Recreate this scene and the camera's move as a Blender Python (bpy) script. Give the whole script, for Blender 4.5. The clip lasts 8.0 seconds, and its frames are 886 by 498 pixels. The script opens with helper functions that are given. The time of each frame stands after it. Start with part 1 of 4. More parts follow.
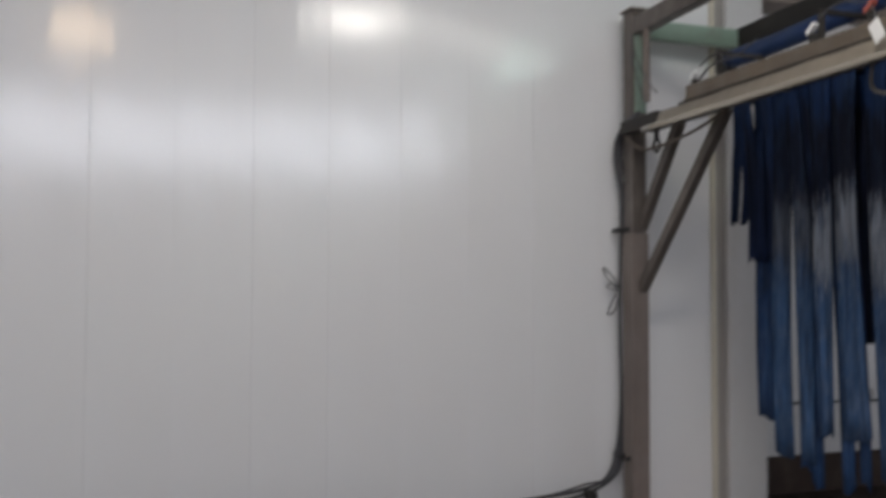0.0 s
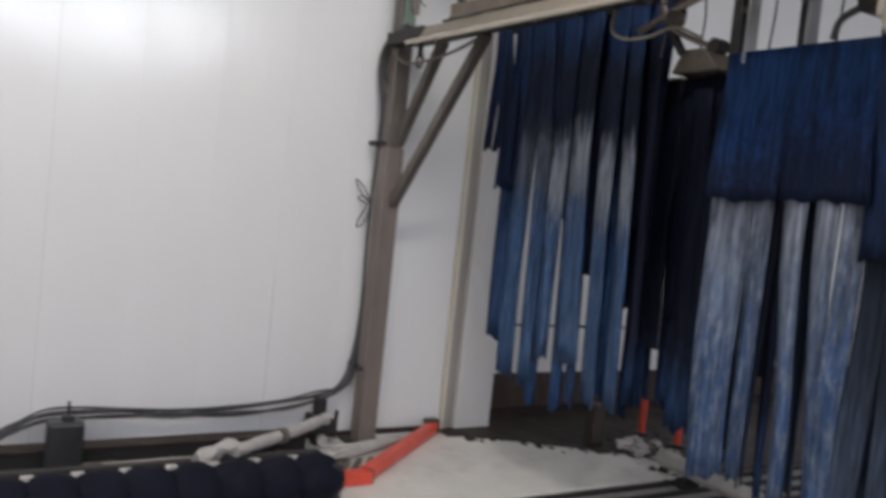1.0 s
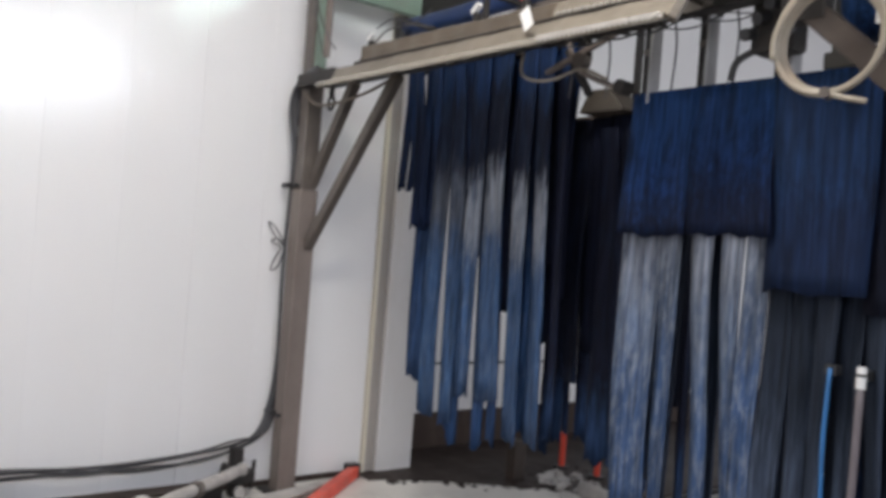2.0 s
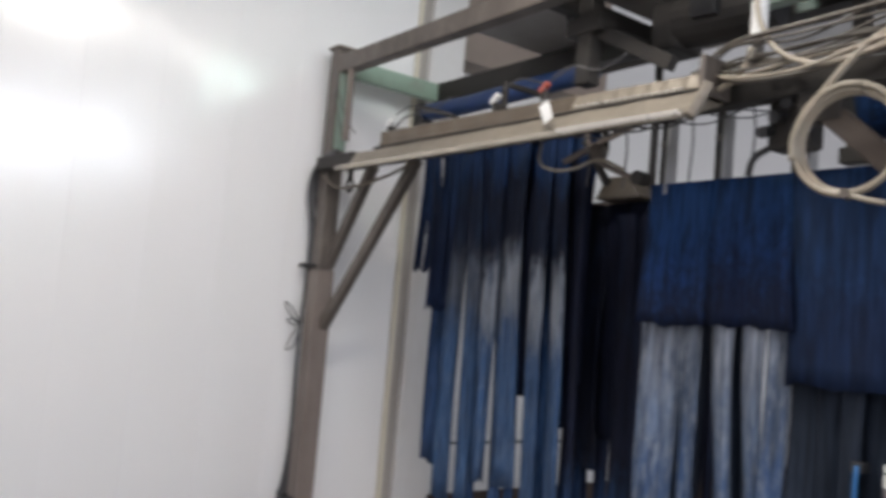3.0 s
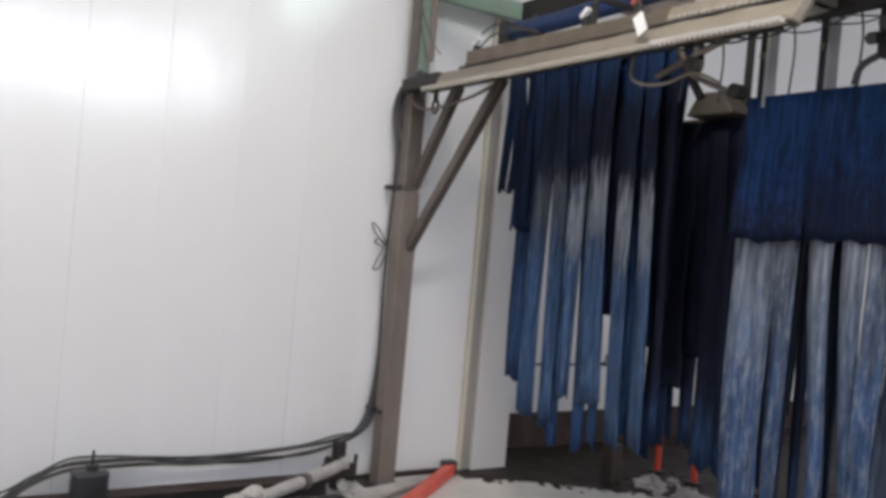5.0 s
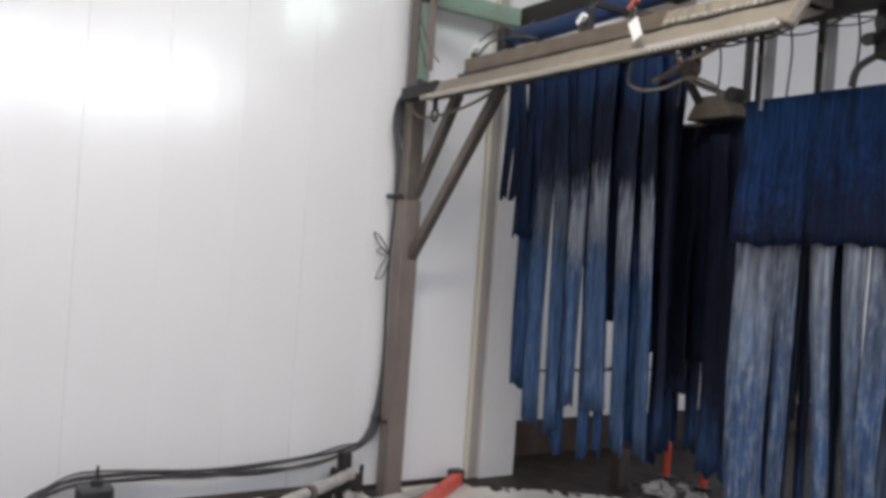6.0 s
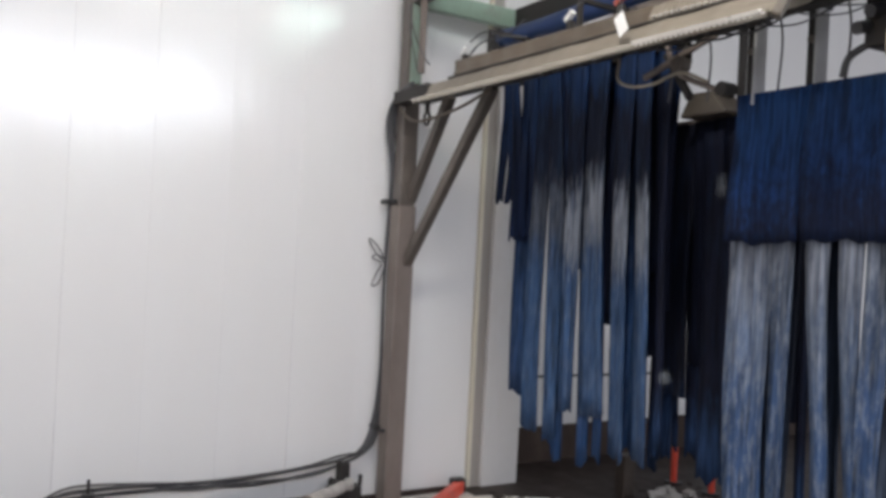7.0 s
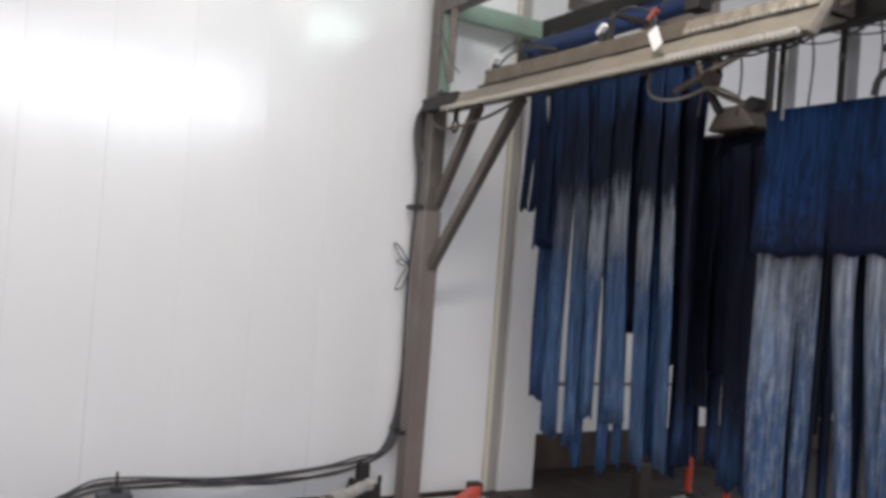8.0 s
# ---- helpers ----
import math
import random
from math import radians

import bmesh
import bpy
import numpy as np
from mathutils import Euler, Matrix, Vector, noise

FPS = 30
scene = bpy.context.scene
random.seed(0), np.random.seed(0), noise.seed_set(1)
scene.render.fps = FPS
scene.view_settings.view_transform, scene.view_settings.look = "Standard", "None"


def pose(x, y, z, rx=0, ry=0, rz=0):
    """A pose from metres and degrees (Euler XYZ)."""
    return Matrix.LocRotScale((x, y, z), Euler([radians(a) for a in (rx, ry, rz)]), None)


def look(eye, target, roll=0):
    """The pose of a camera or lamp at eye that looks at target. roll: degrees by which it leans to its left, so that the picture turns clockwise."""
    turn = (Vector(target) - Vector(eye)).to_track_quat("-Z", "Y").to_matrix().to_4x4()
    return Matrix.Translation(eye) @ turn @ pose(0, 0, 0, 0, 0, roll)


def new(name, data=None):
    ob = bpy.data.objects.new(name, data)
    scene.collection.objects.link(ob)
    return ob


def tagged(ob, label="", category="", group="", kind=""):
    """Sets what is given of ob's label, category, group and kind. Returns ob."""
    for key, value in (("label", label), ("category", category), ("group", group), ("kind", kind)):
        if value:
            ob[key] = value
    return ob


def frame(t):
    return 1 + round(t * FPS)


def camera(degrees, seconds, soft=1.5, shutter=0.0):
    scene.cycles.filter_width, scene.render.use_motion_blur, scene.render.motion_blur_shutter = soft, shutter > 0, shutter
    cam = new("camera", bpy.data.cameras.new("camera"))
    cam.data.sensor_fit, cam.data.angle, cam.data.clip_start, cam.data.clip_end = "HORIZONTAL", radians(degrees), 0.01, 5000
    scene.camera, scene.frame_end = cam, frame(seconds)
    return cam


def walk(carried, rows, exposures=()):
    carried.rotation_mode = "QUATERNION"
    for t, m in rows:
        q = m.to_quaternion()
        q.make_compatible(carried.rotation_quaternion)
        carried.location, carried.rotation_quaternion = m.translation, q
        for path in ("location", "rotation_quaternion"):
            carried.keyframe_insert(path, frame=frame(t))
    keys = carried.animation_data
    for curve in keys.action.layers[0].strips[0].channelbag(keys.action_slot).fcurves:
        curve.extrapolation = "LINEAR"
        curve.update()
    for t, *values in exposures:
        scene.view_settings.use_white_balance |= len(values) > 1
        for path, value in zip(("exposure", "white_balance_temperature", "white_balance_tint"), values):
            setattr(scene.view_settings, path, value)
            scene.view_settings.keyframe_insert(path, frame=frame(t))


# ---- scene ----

# ---------------------------------------------------------------- camera
cam = camera(55.40, 8.0, soft=3.7, shutter=0.5)
PATH = [
    (0.0, pose(0.009, -0.160, 1.479, 90 + 2.19, -0.18, 72.44)),
    (0.1, pose(-0.039, -0.287, 1.507, 90 + 1.82, -0.61, 69.54)),
    (0.2, pose(0.019, -0.296, 1.469, 90 + -0.03, -1.71, 67.79)),
    (0.3, pose(0.055, -0.183, 1.483, 90 + -2.40, -2.76, 68.14)),
    (0.5, pose(0.060, -0.190, 1.497, 90 + -3.98, -4.31, 65.47)),
    (0.7, pose(0.028, -0.036, 1.491, 90 + -4.12, -4.65, 63.42)),
    (1.0, pose(0.018, 0.081, 1.484, 90 + -3.22, -5.96, 58.23)),
    (1.2, pose(-0.007, 0.048, 1.499, 90 + -3.62, -5.45, 57.11)),
    (2.3, pose(0.002, 0.074, 1.497, 90 + 1.88, -4.52, 50.68)),
    (2.5, pose(-0.000, 0.050, 1.525, 90 + 3.72, -4.66, 50.62)),
    (2.8, pose(-0.003, 0.014, 1.524, 90 + 4.59, -4.95, 50.44)),
    (3.0, pose(-0.013, 0.004, 1.569, 90 + 4.39, -4.95, 52.68)),
    (3.2, pose(-0.015, -0.031, 1.532, 90 + 4.64, -4.65, 55.05)),
    (3.5, pose(-0.024, -0.008, 1.543, 90 + 3.78, -4.56, 57.72)),
    (3.7, pose(-0.014, -0.030, 1.519, 90 + 4.47, -4.62, 57.81)),
    (4.0, pose(-0.007, -0.035, 1.574, 90 + -0.32, -3.16, 61.21)),
    (4.2, pose(-0.008, -0.041, 1.512, 90 + -0.11, -5.12, 61.92)),
    (4.5, pose(-0.023, -0.057, 1.501, 90 + -0.62, -5.29, 59.88)),
    (5.8, pose(-0.014, -0.064, 1.504, 90 + -0.32, -5.08, 56.73)),
    (6.0, pose(-0.011, -0.018, 1.523, 90 + -0.37, -4.05, 58.36)),
    (6.5, pose(-0.022, 0.071, 1.541, 90 + 0.17, -3.99, 59.70)),
    (7.0, pose(-0.016, 0.111, 1.518, 90 + 0.05, -3.02, 59.34)),
    (7.5, pose(-0.010, 0.086, 1.534, 90 + 0.33, -3.78, 58.48)),
    (8.0, pose(0.000, 0.000, 1.500, 90 + 0.54, -4.44, 59.93)),
]
EXPOSURES = [(t, ev + 0.11, 6340, 16) for t, ev in ((0.0, -0.9), (0.5, -0.6), (1.0, -0.3), (2.5, 0.08), (3.5, -0.39), (4.0, -0.56), (4.5, -0.2), (6.0, -0.06), (8.0, -0.06))]
walk(cam, PATH, EXPOSURES)

# ---------------------------------------------------------------- world and light
world = bpy.data.worlds.new("world")
scene.world = world
world.use_nodes = True
sky = world.node_tree.nodes.new("ShaderNodeTexSky")
sky.sky_type, sky.sun_disc = "NISHITA", False
sky.sun_elevation, sky.sun_rotation, sky.dust_density = radians(48), radians(120), 3.0
world.node_tree.links.new(sky.outputs[0], world.node_tree.nodes["Background"].inputs[0])
world.node_tree.nodes["Background"].inputs[1].default_value = 0.15

sun = new("sun", bpy.data.lights.new("sun", "SUN"))
sun.data.energy, sun.data.angle, sun.data.color = 0.8, radians(12), (1.0, 0.96, 0.9)
sun.matrix_world = look((4, -2, 8), (0, 0, 0))


def area_lamp(name, at, target, w, h, watts, colour):
    lamp = new(name, bpy.data.lights.new(name, "AREA"))
    lamp.data.shape, lamp.data.size, lamp.data.size_y = "RECTANGLE", w, h
    lamp.data.energy, lamp.data.color = watts, colour
    lamp.matrix_world = look(at, target)
    return lamp


# area lamps for daylight through the clerestory, the exit and an unseen, assumed entrance
area_lamp("clerestory_daylight", (3.72, -0.95, 3.54), (0, -0.95, 2.7), 10.1, 0.96, 365, (0.905, 0.95, 0.99))
area_lamp("assumed_entrance_fill", (-0.5, -7.9, 1.9), (-0.5, 0, 1.6), 6.0, 3.4, 50, (0.97, 0.98, 1.0))
area_lamp("exit_daylight", (-0.5, 10.9, 1.7), (-1.5, 0, 1.4), 5.0, 3.0, 90, (0.97, 0.98, 1.0))


# ---------------------------------------------------------------- materials
def material(name, colour, rough=0.5, metal=0.0, second=None, scale=6.0, amount=0.5, grain=60.0, bump=0.15,
             bump_scale=40.0, stretch=(1, 1, 1), dirt=None, dirt_scale=2.0, dirt_amount=0.4, rough_spread=0.15,
             emission=None, strength=0.0, vary=0.0, coat=0.0):
    m = bpy.data.materials.new(name)
    m.use_nodes = True
    nt = m.node_tree
    n, l = nt.nodes, nt.links
    b = n["Principled BSDF"]
    b.inputs["Roughness"].default_value, b.inputs["Metallic"].default_value = rough, metal
    b.inputs["Coat Weight"].default_value = coat
    tc = n.new("ShaderNodeTexCoord")
    mp = n.new("ShaderNodeMapping")
    mp.inputs["Scale"].default_value = stretch
    l.new(tc.outputs["Object"], mp.inputs[0])

    def noise_node(s, detail=5.0, rgh=0.6):
        q = n.new("ShaderNodeTexNoise")
        q.inputs["Scale"].default_value, q.inputs["Detail"].default_value = s, detail
        q.inputs["Roughness"].default_value = rgh
        l.new(mp.outputs[0], q.inputs["Vector"])
        return q

    def mixed(a, c, fac):
        q = n.new("ShaderNodeMix")
        q.data_type = "RGBA"
        for sock, val in ((q.inputs["A"], a), (q.inputs["B"], c)):
            if isinstance(val, tuple):
                sock.default_value = (*val, 1)
            else:
                l.new(val, sock)
        l.new(fac, q.inputs["Factor"])
        return q.outputs["Result"]

    def ranged(src, lo, hi, a, c):
        q = n.new("ShaderNodeMapRange")
        for k, val in zip(("From Min", "From Max", "To Min", "To Max"), (lo, hi, a, c)):
            q.inputs[k].default_value = val
        l.new(src, q.inputs["Value"])
        return q.outputs["Result"]

    big, fine = noise_node(scale), noise_node(grain, 3.0)
    second = second or tuple(c * 0.7 for c in colour)
    col = mixed(colour, second, ranged(big.outputs["Fac"], 0.35, 0.7, 0.0, amount))
    col = mixed(col, tuple(c * 0.75 for c in colour), ranged(fine.outputs["Fac"], 0.45, 0.8, 0.0, amount * 0.5))
    if dirt:
        blot = noise_node(dirt_scale, 7.0, 0.7)
        col = mixed(col, dirt, ranged(blot.outputs["Fac"], 0.5, 0.68, 0.0, dirt_amount))
    if vary:
        info = n.new("ShaderNodeObjectInfo")
        hsv = n.new("ShaderNodeHueSaturation")
        l.new(ranged(info.outputs["Random"], 0, 1, 1 - vary, 1 + vary), hsv.inputs["Value"])
        l.new(col, hsv.inputs["Color"])
        col = hsv.outputs["Color"]
    l.new(col, b.inputs["Base Color"])
    l.new(ranged(big.outputs["Fac"], 0.3, 0.7, rough - rough_spread * rough, rough + rough_spread * rough), b.inputs["Roughness"])
    if bump:
        bn = n.new("ShaderNodeBump")
        bn.inputs["Strength"].default_value, bn.inputs["Distance"].default_value = bump, 0.01
        l.new(noise_node(bump_scale, 4.0).outputs["Fac"], bn.inputs["Height"])
        l.new(bn.outputs[0], b.inputs["Normal"])
    if emission:
        b.inputs["Emission Color"].default_value, b.inputs["Emission Strength"].default_value = (*emission, 1), strength
    return m


def wall_sheet():
    """Glossy white wall sheet: faint tone drift, gently wavy, with a gloss that comes and goes."""
    m = bpy.data.materials.new("white_wall_sheet")
    m.use_nodes = True
    n, l = m.node_tree.nodes, m.node_tree.links
    b = n["Principled BSDF"]
    b.inputs["IOR"].default_value = 1.6
    tc = n.new("ShaderNodeTexCoord")

    def field(scale, stretch, detail):
        mp = n.new("ShaderNodeMapping")
        mp.inputs["Scale"].default_value = stretch
        q = n.new("ShaderNodeTexNoise")
        q.inputs["Scale"].default_value, q.inputs["Detail"].default_value = scale, detail
        l.new(tc.outputs["Object"], mp.inputs[0])
        l.new(mp.outputs[0], q.inputs["Vector"])
        return q.outputs["Fac"]

    def ranged(src, a, c):
        q = n.new("ShaderNodeMapRange")
        q.clamp = False
        q.inputs["From Min"].default_value, q.inputs["From Max"].default_value = 0.1, 0.9
        q.inputs["To Min"].default_value, q.inputs["To Max"].default_value = a, c
        l.new(src, q.inputs["Value"])
        return q.outputs["Result"]

    tone = n.new("ShaderNodeMix")
    tone.data_type = "RGBA"
    tone.inputs["A"].default_value, tone.inputs["B"].default_value = (0.79, 0.79, 0.795, 1), (0.73, 0.725, 0.715, 1)
    l.new(ranged(field(0.9, (1, 1, 0.5), 1.0), 0, 1), tone.inputs["Factor"])
    l.new(tone.outputs["Result"], b.inputs["Base Color"])
    l.new(ranged(field(2.4, (1, 1, 0.45), 1.5), 0.11, 0.24), b.inputs["Roughness"])
    bump = n.new("ShaderNodeBump")
    bump.inputs["Strength"].default_value, bump.inputs["Distance"].default_value = 0.35, 0.012
    l.new(field(4.5, (1, 1.6, 0.35), 1.0), bump.inputs["Height"])
    l.new(bump.outputs[0], b.inputs["Normal"])
    return m


WHITE_WALL = wall_sheet()
JOINT = material("white_joint_sealant", (0.74, 0.74, 0.73), 0.6, bump=0)
PILASTER = material("white_pilaster_paint", (0.62, 0.612, 0.605), 0.35, second=(0.54, 0.53, 0.51), scale=2.0, amount=0.4,
                    bump=0.08, stretch=(1, 1, 0.3), dirt=(0.45, 0.4, 0.33), dirt_scale=3, dirt_amount=0.25)
YELLOWED = material("yellowed_trim_plastic", (0.62, 0.58, 0.48), 0.4, second=(0.52, 0.47, 0.36), scale=3, amount=0.6, stretch=(1, 1, 0.3))
GREY_TRIM = material("grey_brown_strip", (0.36, 0.335, 0.31), 0.45, second=(0.27, 0.245, 0.22), scale=3, amount=0.6, stretch=(1, 1, 0.3))
BROWN_DADO = material("brown_stained_dado", (0.066, 0.046, 0.038), 0.5, second=(0.036, 0.027, 0.023), scale=3, amount=0.7,
                      dirt=(0.12, 0.092, 0.074), dirt_scale=5, bump=0.3, stretch=(1, 1, 0.5))
RUST = material("rust_brown_steel", (0.055, 0.04, 0.031), 0.6, 0.1, second=(0.034, 0.025, 0.02), scale=6, amount=0.7, bump=0.3)
# brown of small fittings, and shade painted for the upper recess wall
BROWN_AND_SHADE = material("brown_and_shaded_wall", (0.26, 0.21, 0.18), 0.6, second=(0.17, 0.14, 0.12), scale=2, amount=0.6)
CEILING = material("grey_ceiling_sheet", (0.5, 0.5, 0.49), 0.6, second=(0.4, 0.4, 0.39), scale=1.2, amount=0.5)
CONCRETE = material("wet_grey_concrete", (0.42, 0.4, 0.38), 0.35, second=(0.26, 0.25, 0.235), scale=1.2, amount=0.7, grain=80,
                    dirt=(0.1, 0.09, 0.08), dirt_scale=2.2, dirt_amount=0.6, bump=0.3, bump_scale=60)
PALE_CONCRETE = material("pale_cement_kerb", (0.73, 0.71, 0.66), 0.5, second=(0.52, 0.5, 0.46), scale=2.5, amount=0.5, grain=90,
                         dirt=(0.32, 0.29, 0.26), dirt_scale=3.0, dirt_amount=0.35, bump=0.2, bump_scale=70)
MUD = material("dark_wet_mud", (0.046, 0.034, 0.029), 0.5, second=(0.028, 0.022, 0.02), scale=4, amount=0.8,
               dirt=(0.1, 0.078, 0.066), dirt_scale=7, bump=0.6, bump_scale=18)
STEEL = material("grimy_brown_steel", (0.135, 0.115, 0.1), 0.45, 0.25, second=(0.08, 0.066, 0.056), scale=5, amount=0.7,
                 dirt=(0.2, 0.17, 0.145), dirt_scale=9, dirt_amount=0.5, stretch=(1, 1, 0.5), bump=0.2)
STEEL_PALE = material("dusty_lower_post_steel", (0.215, 0.18, 0.158), 0.5, 0.15, second=(0.13, 0.1, 0.085), scale=4, amount=0.7,
                      dirt=(0.14, 0.11, 0.095), dirt_scale=6, dirt_amount=0.6, stretch=(1, 1, 0.4), bump=0.2)
STEEL_DARK = material("dark_grimy_steel", (0.036, 0.034, 0.033), 0.55, 0.2, second=(0.06, 0.054, 0.048), scale=6, amount=0.6, bump=0.25)
GREEN = material("pale_green_paint", (0.29, 0.39, 0.32), 0.45, second=(0.2, 0.26, 0.21), scale=4, amount=0.6,
                 dirt=(0.2, 0.19, 0.15), dirt_scale=6, dirt_amount=0.5)
TRAY = material("grimy_tan_tray", (0.125, 0.096, 0.067), 0.45, 0.1, second=(0.08, 0.065, 0.052), scale=7, amount=0.9,
                dirt=(0.18, 0.15, 0.115), dirt_scale=5, dirt_amount=0.55, stretch=(0.25, 1, 1), bump=0.35, bump_scale=30)
TRAY_LIP = material("pale_worn_lip", (0.5, 0.46, 0.39), 0.22, 0.6, second=(0.3, 0.26, 0.2), scale=5, amount=0.6, stretch=(0.3, 1, 1), bump=0.2)
TRAY_BAND = material("pale_dusty_tan_sheet", (0.22, 0.19, 0.15), 0.42, 0.25, second=(0.13, 0.108, 0.082), scale=5, amount=0.9,
                     dirt=(0.31, 0.28, 0.235), dirt_scale=4, dirt_amount=0.5, stretch=(0.25, 1, 1), bump=0.2, bump_scale=30)
# metal of the teeth and notches, also the painted lip highlight
STRIP_METAL = material("bright_metal_and_highlight", (0.62, 0.6, 0.56), 0.3, 0.6, second=(0.4, 0.37, 0.33), scale=9, amount=0.5, bump=0.1)
PLATE = material("grey_galvanised_plate", (0.32, 0.305, 0.29), 0.5, 0.2, second=(0.2, 0.185, 0.17), scale=3, amount=0.6)
BLACK = material("black_rubber", (0.02, 0.02, 0.022), 0.45, second=(0.04, 0.04, 0.04), scale=8, amount=0.6)
CABLE = material("dark_grey_cable_jacket", (0.045, 0.045, 0.05), 0.4, second=(0.09, 0.085, 0.085), scale=10, amount=0.6)
CREAM = material("cream_plastic_hose", (0.29, 0.255, 0.2), 0.42, second=(0.2, 0.17, 0.13), scale=6, amount=0.5, dirt=(0.34, 0.25, 0.19), dirt_scale=9)
WHITE_PLASTIC = material("white_plastic", (0.68, 0.68, 0.67), 0.35, second=(0.6, 0.6, 0.58), scale=9, amount=0.4)
FOAM_PIPE = material("pale_grey_wrapped_pipe", (0.5, 0.48, 0.45), 0.5, second=(0.3, 0.28, 0.26), scale=9, amount=0.8, bump=0.5, bump_scale=30)
HOSE_BROWN = material("grimy_brown_hose", (0.09, 0.076, 0.06), 0.45, second=(0.05, 0.041, 0.033), scale=8, amount=0.7)
RED = material("red_orange_paint", (0.75, 0.09, 0.05), 0.4, second=(0.6, 0.06, 0.035), scale=6, amount=0.5, dirt=(0.3, 0.08, 0.06), dirt_scale=8)
BROWN_RED = material("dull_red_plastic", (0.3, 0.07, 0.05), 0.5)
NAVY_FOAM = material("dark_navy_foam", (0.006, 0.007, 0.014), 0.8, second=(0.01, 0.012, 0.025), scale=12, amount=0.6, bump=0.5)
TUBE_GREY = material("greyish_tube", (0.15, 0.13, 0.14), 0.45, second=(0.1, 0.085, 0.09), scale=9, amount=0.5)
BLUE_TUBE = material("bright_blue_tube", (0.03, 0.16, 0.4), 0.4)
WIRE_BLUE = material("blue_loom", (0.008, 0.036, 0.12), 0.5, second=(0.02, 0.05, 0.18), scale=8)
LAMP_GREY = material("lamp_housing_grey", (0.35, 0.35, 0.35), 0.5)


for soft in (NAVY_FOAM, MUD, BROWN_DADO, STEEL_DARK):
    soft.node_tree.nodes["Principled BSDF"].inputs["Specular IOR Level"].default_value = 0.15


def glow(name, colour, strength):
    return material(name, (0.8, 0.8, 0.8), 0.4, bump=0, emission=colour, strength=strength)


def cloth(name, top, mid, low, z_top, z_mid, z_low, soft=0.12, rough=0.75, patchy=0.0, crown=None):
    """Wet dyed felt: three tones down its length, split by worn, uneven edges, with streaks down the cloth."""
    m = material(name, mid, rough, second=tuple(c * 0.6 for c in mid), scale=9, amount=0.55, grain=70, bump=0.6, bump_scale=55,
                 stretch=(1, 1, 0.16), vary=0.32)
    n, l = m.node_tree.nodes, m.node_tree.links
    b = n["Principled BSDF"]
    b.inputs["Specular IOR Level"].default_value = 0.18
    base = b.inputs["Base Color"].links[0].from_socket
    geo = n.new("ShaderNodeNewGeometry")
    sep = n.new("ShaderNodeSeparateXYZ")
    l.new(geo.outputs["Position"], sep.inputs[0])
    wob = n.new("ShaderNodeTexNoise")
    wob.inputs["Scale"].default_value = 14
    add = n.new("ShaderNodeMath")
    add.operation = "MULTIPLY_ADD"
    add.inputs[1].default_value = 0.5
    l.new(wob.outputs["Fac"], add.inputs[0])
    l.new(sep.outputs["Z"], add.inputs[2])
    info = n.new("ShaderNodeObjectInfo")
    add2 = n.new("ShaderNodeMath")
    add2.operation = "MULTIPLY_ADD"
    add2.inputs[1].default_value = 0.22
    l.new(info.outputs["Random"], add2.inputs[0])
    l.new(add.outputs[0], add2.inputs[2])
    grain = n.new("ShaderNodeTexNoise")
    grain.inputs["Scale"].default_value, grain.inputs["Detail"].default_value = 30, 6
    mp = n.new("ShaderNodeMapping")
    mp.inputs["Scale"].default_value = (1, 1, 0.2)
    l.new(geo.outputs["Position"], mp.inputs[0])
    l.new(mp.outputs[0], grain.inputs["Vector"])

    def step(lo, hi):
        q = n.new("ShaderNodeMapRange")
        q.inputs["From Min"].default_value, q.inputs["From Max"].default_value = lo + 0.36, hi + 0.36
        q.interpolation_type = "SMOOTHSTEP"
        l.new(add2.outputs[0], q.inputs["Value"])
        return q.outputs["Result"]

    def mixed(a, colour, fac):
        q = n.new("ShaderNodeMix")
        q.data_type = "RGBA"
        l.new(a, q.inputs["A"])
        q.inputs["B"].default_value = (*colour, 1)
        l.new(fac, q.inputs["Factor"])
        return q.outputs["Result"]

    def spotted(src):
        spots = n.new("ShaderNodeTexNoise")
        spots.inputs["Scale"].default_value, spots.inputs["Detail"].default_value = 48, 9
        spots.inputs["Roughness"].default_value = 0.7
        mp2 = n.new("ShaderNodeMapping")
        mp2.inputs["Scale"].default_value = (1, 1, 0.3)
        l.new(geo.outputs["Position"], mp2.inputs[0])
        l.new(mp2.outputs[0], spots.inputs["Vector"])
        pale = n.new("ShaderNodeMapRange")
        pale.inputs["From Min"].default_value, pale.inputs["From Max"].default_value = 0.45, 0.72
        pale.inputs["To Max"].default_value = patchy
        l.new(spots.outputs["Fac"], pale.inputs["Value"])
        return mixed(src, (0.21, 0.23, 0.265), pale.outputs["Result"])

    inv = n.new("ShaderNodeMath")
    inv.operation = "SUBTRACT"
    inv.inputs[0].default_value = 1.0
    l.new(step(z_low - soft, z_low + soft), inv.inputs[1])
    col = mixed(base, low, inv.outputs[0])
    if patchy and crown:
        col = spotted(col)
    col = mixed(col, top, step(z_mid - soft, z_mid + soft))
    if crown:
        col = mixed(col, crown, step(2.27, 2.38))
    fleck = n.new("ShaderNodeMapRange")
    fleck.inputs["From Min"].default_value, fleck.inputs["From Max"].default_value = 0.5, 0.75
    fleck.inputs["To Max"].default_value = 0.75
    l.new(grain.outputs["Fac"], fleck.inputs["Value"])
    col = mixed(col, tuple(c * 0.4 for c in low), fleck.outputs["Result"])
    if patchy and not crown:
        col = spotted(col)
    streak = n.new("ShaderNodeTexNoise")
